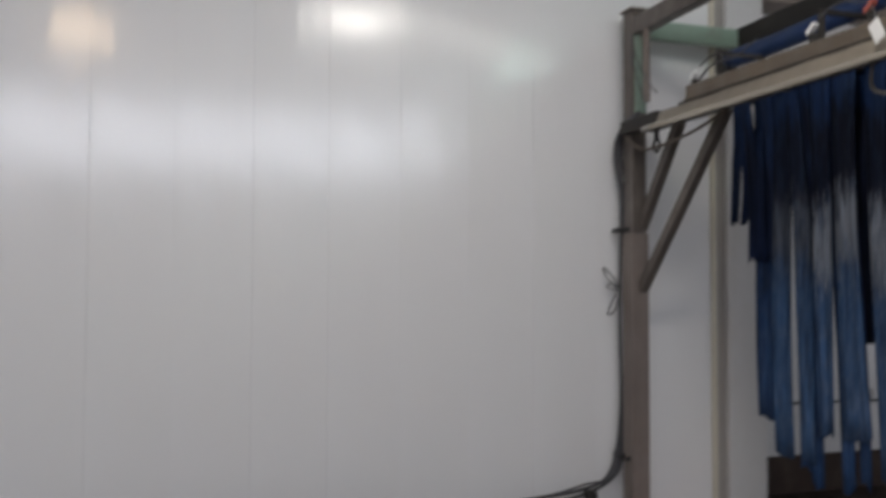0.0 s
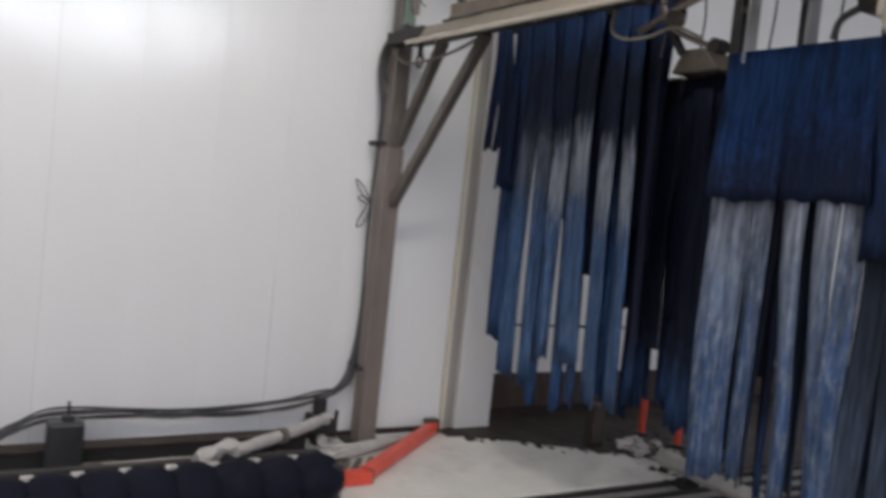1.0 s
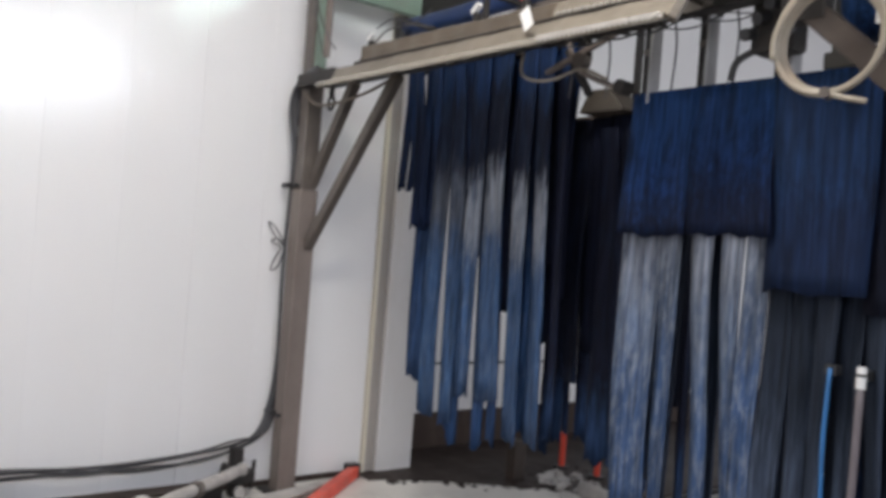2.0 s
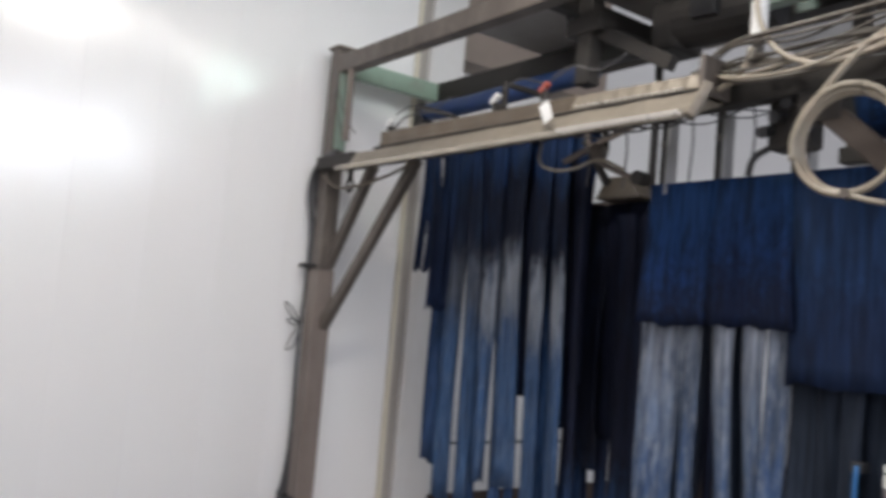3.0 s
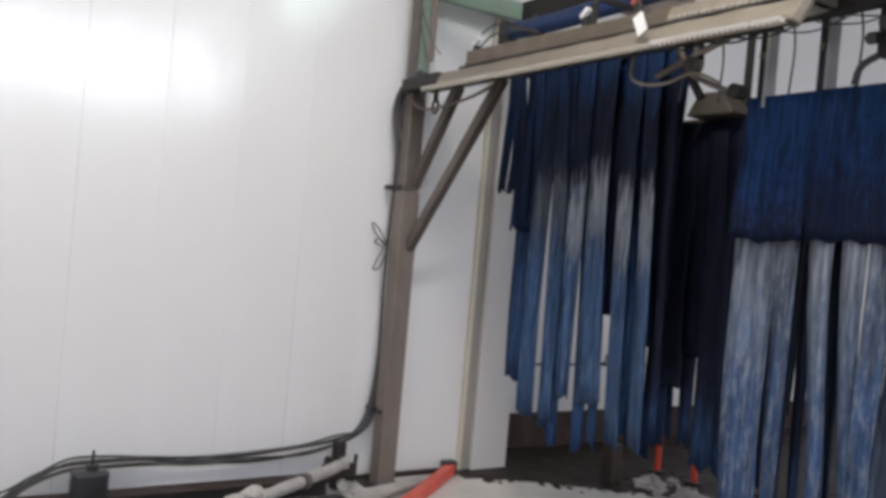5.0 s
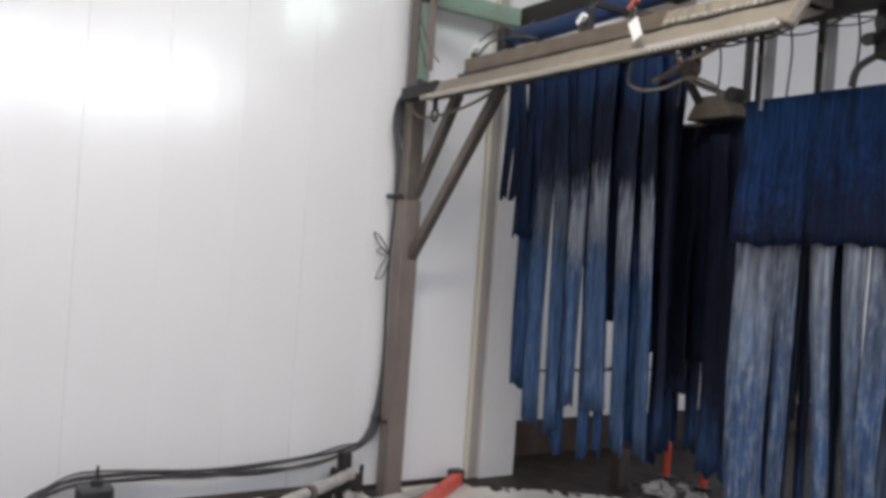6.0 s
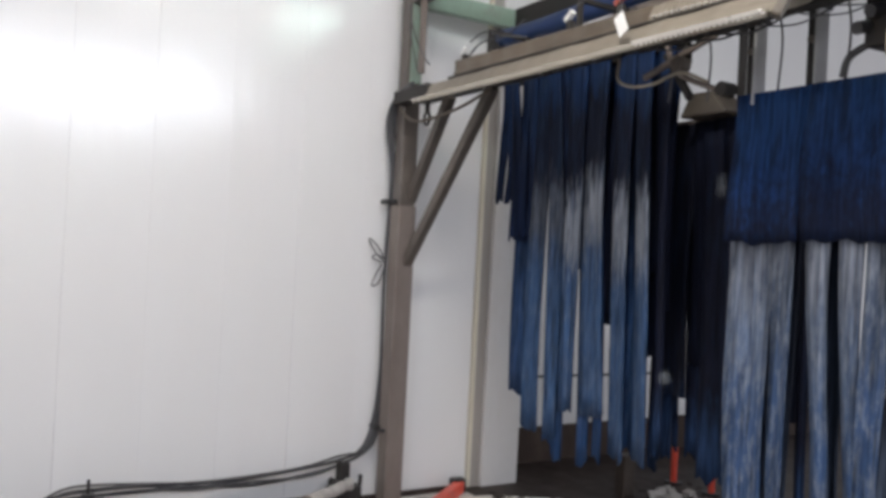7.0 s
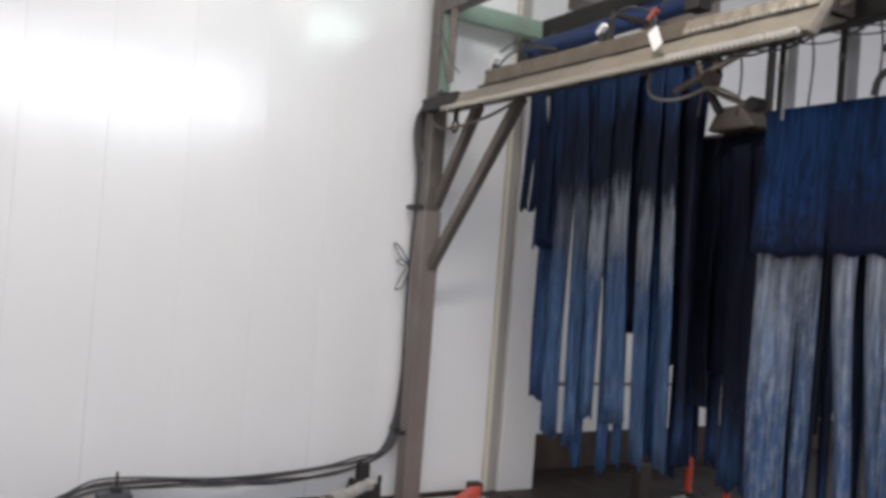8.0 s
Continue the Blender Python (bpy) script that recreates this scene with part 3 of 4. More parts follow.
# ---------------------------------------------------------------- cloth curtains
def curtain(label, strips, bar_y, bar_z, bar_x0, bar_x1, flaps=()):
    c = thing("wash_curtain", label, "curtain", "hanging wash curtains")
    part("hanger_bar", bar((bar_x0, bar_y, bar_z), (bar_x1, bar_y, bar_z), 0.04, 0.05), STEEL_DARK, c)
    for k, (x0, x1, y, zt, zb, mat, lean, taper) in enumerate(strips):
        part("strip", strip(x0, x1, y, zt, zb, seed=int(-x0 * 1000 + y * 77 + k), lean=lean, taper=taper), mat, c, smooth=True)
    for k, (x0, x1, y, zt, zb, mat) in enumerate(flaps):
        part("flap", strip(x0, x1, y, zt, zb, seed=900 + k, cols=8, rows=10, curl=0.012, ragged=0.012, thick=0.016, twist=0.15), mat, c, "folded blue felt flap", smooth=True)
    return c


W, B, N, P, D, F = WORN_CLOTH, BLUE_CLOTH, NAVY_CLOTH, PALE_CLOTH, DARK_CLOTH, FLAP_CLOTH

def hang(top0, top1, foot0, foot1, y, foot, mat, top=2.5):
    """One strip between its edges at the bar and its edges at the foot."""
    wide = top1 - top0
    return (top0, top1, y, top, foot, mat, (foot0 + foot1 - top0 - top1) / 2, 1 - (foot1 - foot0) / wide)


# the thin torn fringe and the short navy strips at the outer end
fringe = [hang(-4.055, -4.02, -4.06, -4.045, 2.86, 1.82, INK_CLOTH), hang(-3.972, -3.938, -3.972, -3.95, 2.85, 1.82, INK_CLOTH),
          hang(-3.935, -3.868, -3.913, -3.824, 2.84, 1.61, INK_CLOTH), hang(-3.862, -3.795, -3.82, -3.768, 2.85, 1.605, INK_CLOTH),
          hang(-3.79, -3.704, -3.756, -3.692, 2.85, 1.607, INK_CLOTH), hang(-3.905, -3.81, -3.845, -3.743, 2.875, 0.757, B),
          hang(-3.815, -3.755, -3.768, -3.716, 2.89, 1.314, INK_CLOTH)]
# worn strips in front, bleached at half height
worn = [hang(-3.699, -3.606, -3.655, -3.563, 2.835, 0.605, DIM_CLOTH), hang(-3.598, -3.505, -3.465, -3.405, 2.83, 0.6, DIM_CLOTH),
        hang(-3.42, -3.27, -3.337, -3.269, 2.82, 0.758, W), hang(-3.255, -3.105, -3.196, -3.046, 2.815, 0.752, W),
        hang(-3.06, -2.922, -2.992, -2.898, 2.82, 0.582, W), hang(-2.91, -2.797, -2.842, -2.74, 2.81, 0.595, W)]
# long blue strips behind them
blue = [hang(-3.59, -3.47, -3.509, -3.441, 2.86, 0.553, B), hang(-3.53, -3.43, -3.432, -3.385, 2.87, 0.484, B),
        hang(-3.37, -3.25, -3.285, -3.206, 2.87, 0.5, B), hang(-3.3, -3.17, -3.22, -3.121, 2.885, 0.543, B),
        hang(-3.0, -2.92, -2.935, -2.87, 2.87, 0.64, B), hang(-2.82, -2.72, -2.79, -2.725, 2.86, 0.66, N)]
# short dark strips at the back close the upper part
short = [hang(-3.66 + 0.094 * k, -3.54 + 0.094 * k, -3.65 + 0.094 * k, -3.55 + 0.094 * k, 2.965 + 0.02 * (k % 2), 1.25 + 0.26 * (k * 7 % 5) / 5, N) for k in range(9)]
short.append(hang(-3.76, -3.63, -3.74, -3.65, 2.93, 2.14, INK_CLOTH))
short.append(hang(-3.19, -3.1, -3.14, -3.085, 2.9, 1.223, N))
curtain("blue and faded felt strips hanging under the gantry", fringe + worn + blue + short, 2.9, 2.5, -4.0, -2.7,
        [(-3.64, -3.385, 2.93, 2.5, 2.05, N), (-3.4, -3.2, 2.935, 2.5, 2.0, N), (-3.22, -2.95, 2.93, 2.5, 2.02, N), (-2.97, -2.8, 2.935, 2.5, 2.0, N)])
rear = [hang(-3.03, -2.955, -2.991, -2.946, 3.1, 0.527, N, 2.1), hang(-3.02, -2.95, -2.97, -2.92, 3.13, 0.585, N, 2.1), hang(-2.94, -2.85, -2.885, -2.816, 3.1, 0.648, N, 2.1),
        hang(-2.88, -2.775, -2.805, -2.747, 3.13, 0.626, N, 2.1), hang(-2.66, -2.55, -2.594, -2.503, 3.0, 0.587, N, 2.1), hang(-2.58, -2.48, -2.5, -2.423, 3.02, 0.551, N, 2.1),
        hang(-2.47, -2.38, -2.43, -2.36, 3.03, 0.6, N, 2.1), hang(-2.38, -2.27, -2.34, -2.27, 3.02, 0.5, N, 2.1)]
curtain("blackened navy felt strips on a rear bar", rear, 3.17, 2.17, -3.02, -2.2,
        [(-3.05, -2.935, 3.06, 2.16, 1.06, N), (-2.95, -2.76, 3.055, 2.16, 0.9, N), (-2.77, -2.63, 3.06, 2.16, 1.06, N), (-2.64, -2.4, 3.04, 2.16, 0.96, N), (-2.42, -2.18, 3.05, 2.16, 0.9, N)])
# bleached strips under the flaps, with dark ones behind
bleached = [hang(-2.178, -2.002, -2.109, -1.974, 2.62, 0.57, P, 1.75), hang(-1.99, -1.889, -1.956, -1.883, 2.62, 0.59, P, 1.75), hang(-1.843, -1.744, -1.81, -1.732, 2.62, 0.57, P, 1.75),
            hang(-1.728, -1.638, -1.675, -1.613, 2.62, 0.62, P, 1.78), hang(-1.634, -1.556, -1.604, -1.54, 2.61, 0.56, P, 1.78)]
backing = [hang(a, b, a + 0.005, b - 0.005, y, foot, mat, 1.9) for a, b, y, foot, mat in (
    (-1.915, -1.845, 2.69, 0.53, N), (-1.815, -1.72, 2.69, 0.6, D), (-2.2, -2.1, 2.72, 0.6, N), (-2.09, -2.0, 2.72, 0.66, D), (-2.01, -1.935, 2.71, 0.58, D), (-1.67, -1.62, 2.7, 0.7, D))]
shabby = [hang(-1.55 + 0.085 * k, -1.47 + 0.085 * k, -1.55 + 0.085 * k, -1.478 + 0.085 * k, 2.64 + 0.02 * (k % 2), 0.58 + 0.03 * (k % 3), D, 1.7) for k in range(6)]
shabby += [hang(-1.58 + 0.09 * k, -1.475 + 0.09 * k, -1.58 + 0.09 * k, -1.48 + 0.09 * k, 2.78, 0.6 + 0.06 * (k * 3 % 4), (D, N)[k % 2], 1.7) for k in range(6)]
shabby += [hang(-1.1 + 0.1 * k, -0.985 + 0.1 * k, -1.1 + 0.1 * k, -0.99 + 0.1 * k, 2.64 + 0.04 * (k % 2), 0.56 + 0.05 * (k % 3), (N, D, N)[k % 3], 1.9) for k in range(16)]
curtain("blue felt flaps over pale faded strips", bleached + backing + shabby, 2.645, 2.1, -2.17, 0.5,
        [(-2.15, -1.855, 2.59, 2.14, 1.6, F), (-1.85, -1.525, 2.585, 2.14, 1.61, F), (-1.535, -1.195, 2.575, 2.135, 1.44, DULL_CLOTH),
         (-1.215, -0.85, 2.59, 2.13, 1.4, N), (-0.84, -0.52, 2.585, 2.13, 1.4, N), (-0.51, -0.1, 2.585, 2.13, 1.4, N), (-0.09, 0.4, 2.585, 2.13, 1.4, N)])


# ---------------------------------------------------------------- cables on the wall and the post
def cables():
    for k, (dx, dz, r) in enumerate(((0.0, 0.0, 0.009), (0.025, 0.012, 0.008), (0.01, -0.024, 0.0095), (0.035, -0.015, 0.007), (0.02, 0.032, 0.006))):
        rng = random.Random(40 + k)
        def j(a=0.012):
            return rng.uniform(-a, a)
        pts = [(-4.36 + dx, -0.1 + j(), 0.08 + dz * 0.4), (-4.36 + dx, 0.3 + j(), 0.09 + dz + j()), (-4.4 + dx, 0.5 + j(), 0.17 + dz + j(0.02)),
               (-4.43 + dx, 0.66, 0.235 + dz), (-4.44 + dx, 0.82, 0.242 + dz), (-4.44 + dx, 1.05, 0.237 + dz + j()), (-4.44 + dx, 1.3, 0.225 + dz + j(0.02)),
               (-4.44 + dx, 1.6, 0.235 + dz + j(0.02)), (-4.43 + dx, 1.9, 0.25 + dz + j()), (-4.42 + dx, 2.1, 0.288 + dz),
               (-4.42 + dx * 0.5, 2.24 + k * 0.012, 0.345 + j()), (-4.425 + dx * 0.4, 2.31 + k * 0.012, 0.5), (-4.42 + dx * 0.4, 2.34 + k * 0.014, 0.8),
               (-4.42 + dx * 0.4, 2.345 + k * 0.013 + j(), 1.3), (-4.42 + dx * 0.4, 2.345 + k * 0.013, 1.78), (-4.42 + dx * 0.3, 2.33 + k * 0.014 + j(), 2.0),
               (-4.42, 2.305 + k * 0.016, 2.2), (-4.405, 2.31 + k * 0.012, 2.32), (-4.34, 2.33, 2.4 + dz * 0.3), (-4.2, 2.34, 2.44 + dz * 0.3)]
        tagged(part("cable", tube(pts, r, 7, 6), CABLE, smooth=True), "dark grey cable run along the wall and post", "cable", "cables on the gantry post")
    for z in (0.47, 1.78):
        c = thing("cable_clamp", "black cable clamp on the gantry post", "clamp", "cable clamps")
        strap = part("strap", block(-4.455, -4.37, 2.3, 2.42, z - 0.014, z + 0.014, 0.006), BLACK, c)
        part("screw", tube([(-4.3, 2.325, z), (-4.3, 2.30, z)], 0.012, steps=1), BLACK, strap)
    w = [(-4.41, 2.33, 1.42), (-4.45, 2.27, 1.5), (-4.43, 2.23, 1.56), (-4.42, 2.27, 1.53), (-4.41, 2.33, 1.44), (-4.43, 2.29, 1.47), (-4.44, 2.26, 1.45),
         (-4.42, 2.31, 1.42), (-4.42, 2.28, 1.36), (-4.43, 2.26, 1.29), (-4.42, 2.3, 1.31), (-4.41, 2.33, 1.41)]
    tagged(part("wire_loop", tube(w, 0.0045, 6, 6), CABLE, smooth=True), "thin dark wire tied in loops on the post", "wire")


def junction_box():
    b = thing("junction_box", "black junction box on the floor before the cables", "junction box")
    box = part("body", block(-4.2, -4.11, 0.65, 0.81, 0.02, 0.285, 0.012), BLACK, b)
    part("lid", block(-4.112, -4.1, 0.66, 0.8, 0.05, 0.275, 0.006), BLACK, box)
    part("gland", tube([(-4.16, 0.74, 0.28), (-4.16, 0.74, 0.31)], 0.03, 12, 1), BLACK, b)
    part("stud", tube([(-4.16, 0.74, 0.31), (-4.16, 0.74, 0.375)], 0.007, 6, 1), STEEL_DARK, b)


def valve():
    v = thing("spray_valve", "dark metal valve block with pale fittings", "valve")
    part("stand", block(-4.40, -4.33, 2.08, 2.14, 0.02, 0.29, 0.006), STEEL_DARK, v)
    core = part("body", block(-4.39, -4.29, 2.02, 2.2, 0.1, 0.17, 0.01), STEEL_DARK, v)
    part("cap", disc((-4.3, 2.12, 0.185), (0.4, -0.2, 1), 0.03, 0.04, 14), FOAM_PIPE, core, "pale fitting")
    part("lever", bar((-4.34, 2.2, 0.06), (-4.34, 2.21, 0.22), 0.02, 0.02), STEEL_DARK, v)
    part("nipple", disc((-4.33, 2.05, 0.19), (0, -1, 0.4), 0.022, 0.07, 10), STEEL_DARK, v)
    part("flange", disc((-4.27, 2.1, 0.07), (1, -0.3, 0), 0.03, 0.04, 14), FOAM_PIPE, v)


def rocker_brush():
    b = thing("rocker_brush", "dark navy foam rocker brush lying along the wall foot", "brush")
    y = -1.0
    k = 0
    while y < 1.8:
        bm = bmesh.new()
        rng = random.Random(700 + k)
        bmesh.ops.create_uvsphere(bm, u_segments=14, v_segments=10, radius=1.0,
                                  matrix=Matrix.Translation((-3.58, y + 0.09, 0.115)) @ Matrix.Diagonal((0.14, 0.15, 0.115, 1)))
        for v in bm.verts:
            d = Vector((noise.noise(v.co * 14), noise.noise(v.co * 14 + Vector((9, 0, 0))), noise.noise(v.co * 14 + Vector((0, 9, 0)))))
            v.co += d * 0.014
        lobe = part("foam_lobe", bm, NAVY_FOAM, b, smooth=True)
        part("clip", block(-3.65, -3.61, y + 0.165, y + 0.215, 0.2 + rng.uniform(-0.004, 0.004), 0.214, 0.003), FOAM_PIPE, lobe, "pale clip")
        y += 0.19
        k += 1
    part("shaft", tube([(-3.58, -1.1, 0.115), (-3.58, 1.84, 0.115)], 0.03, 10, 1), STEEL_DARK, b)
    part("bearing", block(-3.68, -3.5, 1.8, 1.86, 0.0, 0.2, 0.012), BLACK, b)
    part("back_rail", bar((-3.78, -1.1, 0.16), (-3.78, 1.86, 0.16), 0.05, 0.05), STEEL_DARK, b)
    for q in (-0.6, 0.4, 1.5):
        part("foot", block(-3.81, -3.75, q, q + 0.05, 0.0, 0.14, 0.004), STEEL_DARK, b)


def clutter_by_wall():
    p = thing("wrapped_pipe", "pale grey cloth-wrapped pipe leaning over the brush", "pipe")
    for nm, run, r in (("sleeve", [(-3.76, 1.42, 0.215), (-3.9, 1.62, 0.21), (-4.1, 1.9, 0.205), (-4.26, 2.08, 0.19)], 0.031),
                       ("rag", [(-3.70, 1.22, 0.2), (-3.74, 1.3, 0.222), (-3.78, 1.38, 0.225), (-3.82, 1.48, 0.21)], 0.032)):
        bm = tube(run, r, 12, 12)
        for v in bm.verts:
            q = v.co * 22
            v.co += Vector((noise.noise(q), noise.noise(q + Vector((7, 0, 0))), noise.noise(q + Vector((0, 7, 0))))) * (0.006 if nm == "sleeve" else 0.02)
        part(nm, bm, FOAM_PIPE, p, "crumpled pale wrapping")
    part("collar", disc((-3.97, 1.73, 0.208), (0.6, -1, 0), 0.042, 0.04, 12), STEEL, p)
    t = thing("trench_rail", "dark grimy steel rail along the wall foot", "rail")
    part("rail_web", bar((-4.28, -2.0, 0.07), (-4.28, 2.0, 0.07), 0.04, 0.1), STEEL_DARK, t)
    part("rail_flange", bar((-4.27, -2.0, 0.125), (-4.27, 2.0, 0.125), 0.12, 0.016), MUD, t)
    part("rail_foot", bar((-4.25, -2.0, 0.012), (-4.25, 2.0, 0.012), 0.14, 0.016), STEEL_DARK, t)
    for k, (x, y0, y1, z) in enumerate(((-4.02, -0.6, 0.72, 0.06), (-4.12, 0.9, 1.6, 0.05))):
        tagged(part("pale_bar", tube([(x, y0, z), (x + 0.02, (y0 + y1) / 2, z + 0.01), (x, y1, z)], 0.03, 9, 4), FOAM_PIPE, smooth=True),
               "pale grey pipe lying behind the brush", "pipe", "pipes on the floor")
    for k in range(7):
        rng = random.Random(500 + k)
        y0, x0 = -0.3 + 0.32 * k, rng.uniform(-4.18, -3.9)
        run = [(x0, y0, 0.045), (x0 + rng.uniform(-0.06, 0.06), y0 + 0.16, 0.06 + rng.uniform(0, 0.03)), (x0 + rng.uniform(-0.1, 0.1), y0 + 0.36, 0.05), (x0 + rng.uniform(-0.1, 0.1), y0 + 0.52, 0.042)]
        tagged(part("old_hose", tube(run, rng.choice((0.012, 0.016, 0.02)), 8, 5), BLACK if k % 3 else STEEL, smooth=True), "old dark hose lying in the gutter", "hose", "hoses in the gutter")
    bm = bmesh.new()
    rng = random.Random(77)
    for k in range(120):
        x, y, q = rng.uniform(-4.42, -3.75), rng.uniform(-1.5, 2.0), rng.uniform(0.012, 0.035)
        m = Matrix.Translation((x, y, 0.03 + q * 0.4)) @ Euler((rng.uniform(-0.5, 0.5), rng.uniform(-0.5, 0.5), rng.uniform(0, 6))).to_matrix().to_4x4()
        bmesh.ops.create_icosphere(bm, subdivisions=1, radius=q, matrix=m @ Matrix.Diagonal((rng.uniform(0.8, 2.2), 1, 0.7, 1)))
    tagged(part("sludge", bm, MUD), "dark lumps of sludge in the gutter", "sludge", kind="stuff")
    r = thing("red_guide_rail", "bent red-orange painted guide rail on the floor", "guide rail")
    part("arm", bar((-3.72, 2.1, 0.06), (-4.42, 2.93, 0.06), 0.065, 0.07, 0.008), RED, r)
    part("foot_arm", bar((-3.70, 1.92, 0.055), (-3.70, 2.12, 0.055), 0.07, 0.07, 0.008), RED, r)
    part("joint", block(-3.745, -3.675, 2.08, 2.13, 0.02, 0.09, 0.006), STEEL_DARK, r)
    part("end_cap", block(-4.47, -4.4, 2.88, 2.97, 0.02, 0.11, 0.01), BLACK, r)
    for k in range(3):
        tagged(part("white_tube", tube([(-4.02 - 0.06 * k, 2.06 + 0.02 * k, 0.04 + 0.012 * k), (-4.12 - 0.04 * k, 2.35, 0.06), (-4.3 - 0.02 * k, 2.72 + 0.02 * k, 0.05)], 0.016, 8, 5),
                    FOAM_PIPE, smooth=True), "pale grey plastic tube behind the red rail", "tube", "tubes on the floor")
    for k in range(4):
        y = 2.02 + 0.07 * k
        tagged(part("spray_fin", bar((-4.0, y + 0.12, 0.035), (-3.84, y, 0.035), 0.03, 0.03), STEEL, None), "grey steel fin on the floor bracket", "bracket", "floor fins")


def floor_things():
    t = thing("conveyor_track", "dark steel conveyor track edges on the floor", "track")
    for x in (-3.3, -3.16, -3.02, -2.9, -2.78):
        part("track_bar", bar((x, -3.0, 0.012), (x + 0.05, 6.5, 0.012), 0.03, 0.024), STEEL_DARK, t)
    p = thing("floor_pipe", "grey pipe with an open dark end on the floor", "pipe")
    part("pipe_run", tube([(-3.45, 3.95, 0.1), (-2.9, 3.9, 0.1), (-2.2, 3.85, 0.1)], 0.05, 12, 4), FOAM_PIPE, p, smooth=True)
    part("open_end", disc((-3.455, 3.95, 0.1), (1, 0, 0), 0.042, 0.012, 14), BLACK, p)
    for x in (-3.2, -2.4):
        part("saddle", block(x - 0.03, x + 0.03, 3.84, 3.98, 0.0, 0.06, 0.004), STEEL_DARK, p)
    for x, y in ((-4.08, 4.42), (-3.79, 4.46)):
        q = thing("red_marker_post", "small red marker post on the floor", "post", "red marker posts")
        part("stake", tube([(x, y, 0.04), (x, y, 0.27)], 0.022, 10, 1), RED, q)
        part("base", disc((x, y, 0.026), (0, 0, 1), 0.06, 0.03, 14), BLACK, q)
    b = thing("brown_stub_post", "short brown rusted stub post in the mud", "post")
    part("stub", block(-4.05, -3.96, 3.86, 3.95, 0.01, 0.28, 0.008), RUST, b)
    part("stub_plate", block(-4.1, -3.9, 3.81, 4.01, 0.012, 0.024, 0.003), STEEL_DARK, b)
    bm = bmesh.new()
    rng = random.Random(5)
    for k in range(80):
        x, y = rng.uniform(-4.1, -3.2), rng.uniform(3.85, 4.7)
        s = rng.uniform(0.012, 0.035)
        m = Matrix.Translation((x, y, s * 0.5)) @ Euler((rng.uniform(-0.4, 0.4), rng.uniform(-0.4, 0.4), rng.uniform(0, 6))).to_matrix().to_4x4()
        bmesh.ops.create_cube(bm, size=1.0, matrix=m @ Matrix.Diagonal((s * rng.uniform(1, 3), s, s * 0.8, 1)))
    for k in range(50):
        y = rng.uniform(3.05, 4.3)
        x = -4.3 + 0.68 * max(0.0, (y - 3.0) / 1.15) ** 1.2 + rng.gauss(0.0, 0.05)
        q = rng.uniform(0.006, 0.022)
        bmesh.ops.create_icosphere(bm, subdivisions=1, radius=q, matrix=Matrix.Translation((x, y, 0.022)) @ Matrix.Diagonal((rng.uniform(1, 2.5), rng.uniform(1, 2), 0.5, 1)))
    tagged(part("debris", bm, MUD), "dark wet debris heaped on the floor", "debris", kind="stuff")
    bm = bmesh.new()
    for k in range(26):
        x, y = rng.uniform(-4.0, -3.6), rng.uniform(4.0, 4.35)
        s = rng.uniform(0.02, 0.05)
        m = Matrix.Translation((x, y, s * 0.5 + 0.02)) @ Euler((rng.uniform(-0.5, 0.5), rng.uniform(-0.5, 0.5), rng.uniform(0, 6))).to_matrix().to_4x4()
        bmesh.ops.create_cube(bm, size=1.0, matrix=m @ Matrix.Diagonal((s * 2, s, s * 0.5, 1)))
    tagged(part("rubble", bm, FOAM_PIPE), "pale grey rubble between the red posts", "rubble", kind="stuff")


def wall_fittings():
    r = thing("wall_rail", "thin dark rail on the recessed wall", "rail")
    part("rod", tube([(-4.86, 3.75, 0.645), (-4.86, 9.0, 0.6)], 0.008, 6, 1), STEEL_DARK, r)
    for y in (4.6, 5.7, 6.8):
        part("standoff", tube([(-4.9, y, 0.64), (-4.86, y, 0.66), (-4.86, y, 0.72)], 0.007, 6, 1), STEEL_DARK, r)
    s = thing("red_wall_lever", "red lever handle on the recessed wall", "lever")
    part("handle", block(-4.88, -4.85, 3.68, 3.76, 0.9, 1.08, 0.008), BROWN_RED, s)
    part("mount", block(-4.9, -4.878, 3.69, 3.75, 0.78, 1.1, 0.004), BROWN_AND_SHADE, s)


# ---------------------------------------------------------------- overhead gear
def hose(points, r, label, mat=None, group="overhead hoses"):
    return tagged(part("hose", tube(points, r, 9, 7), mat or CREAM, smooth=True), label, "hose", group)


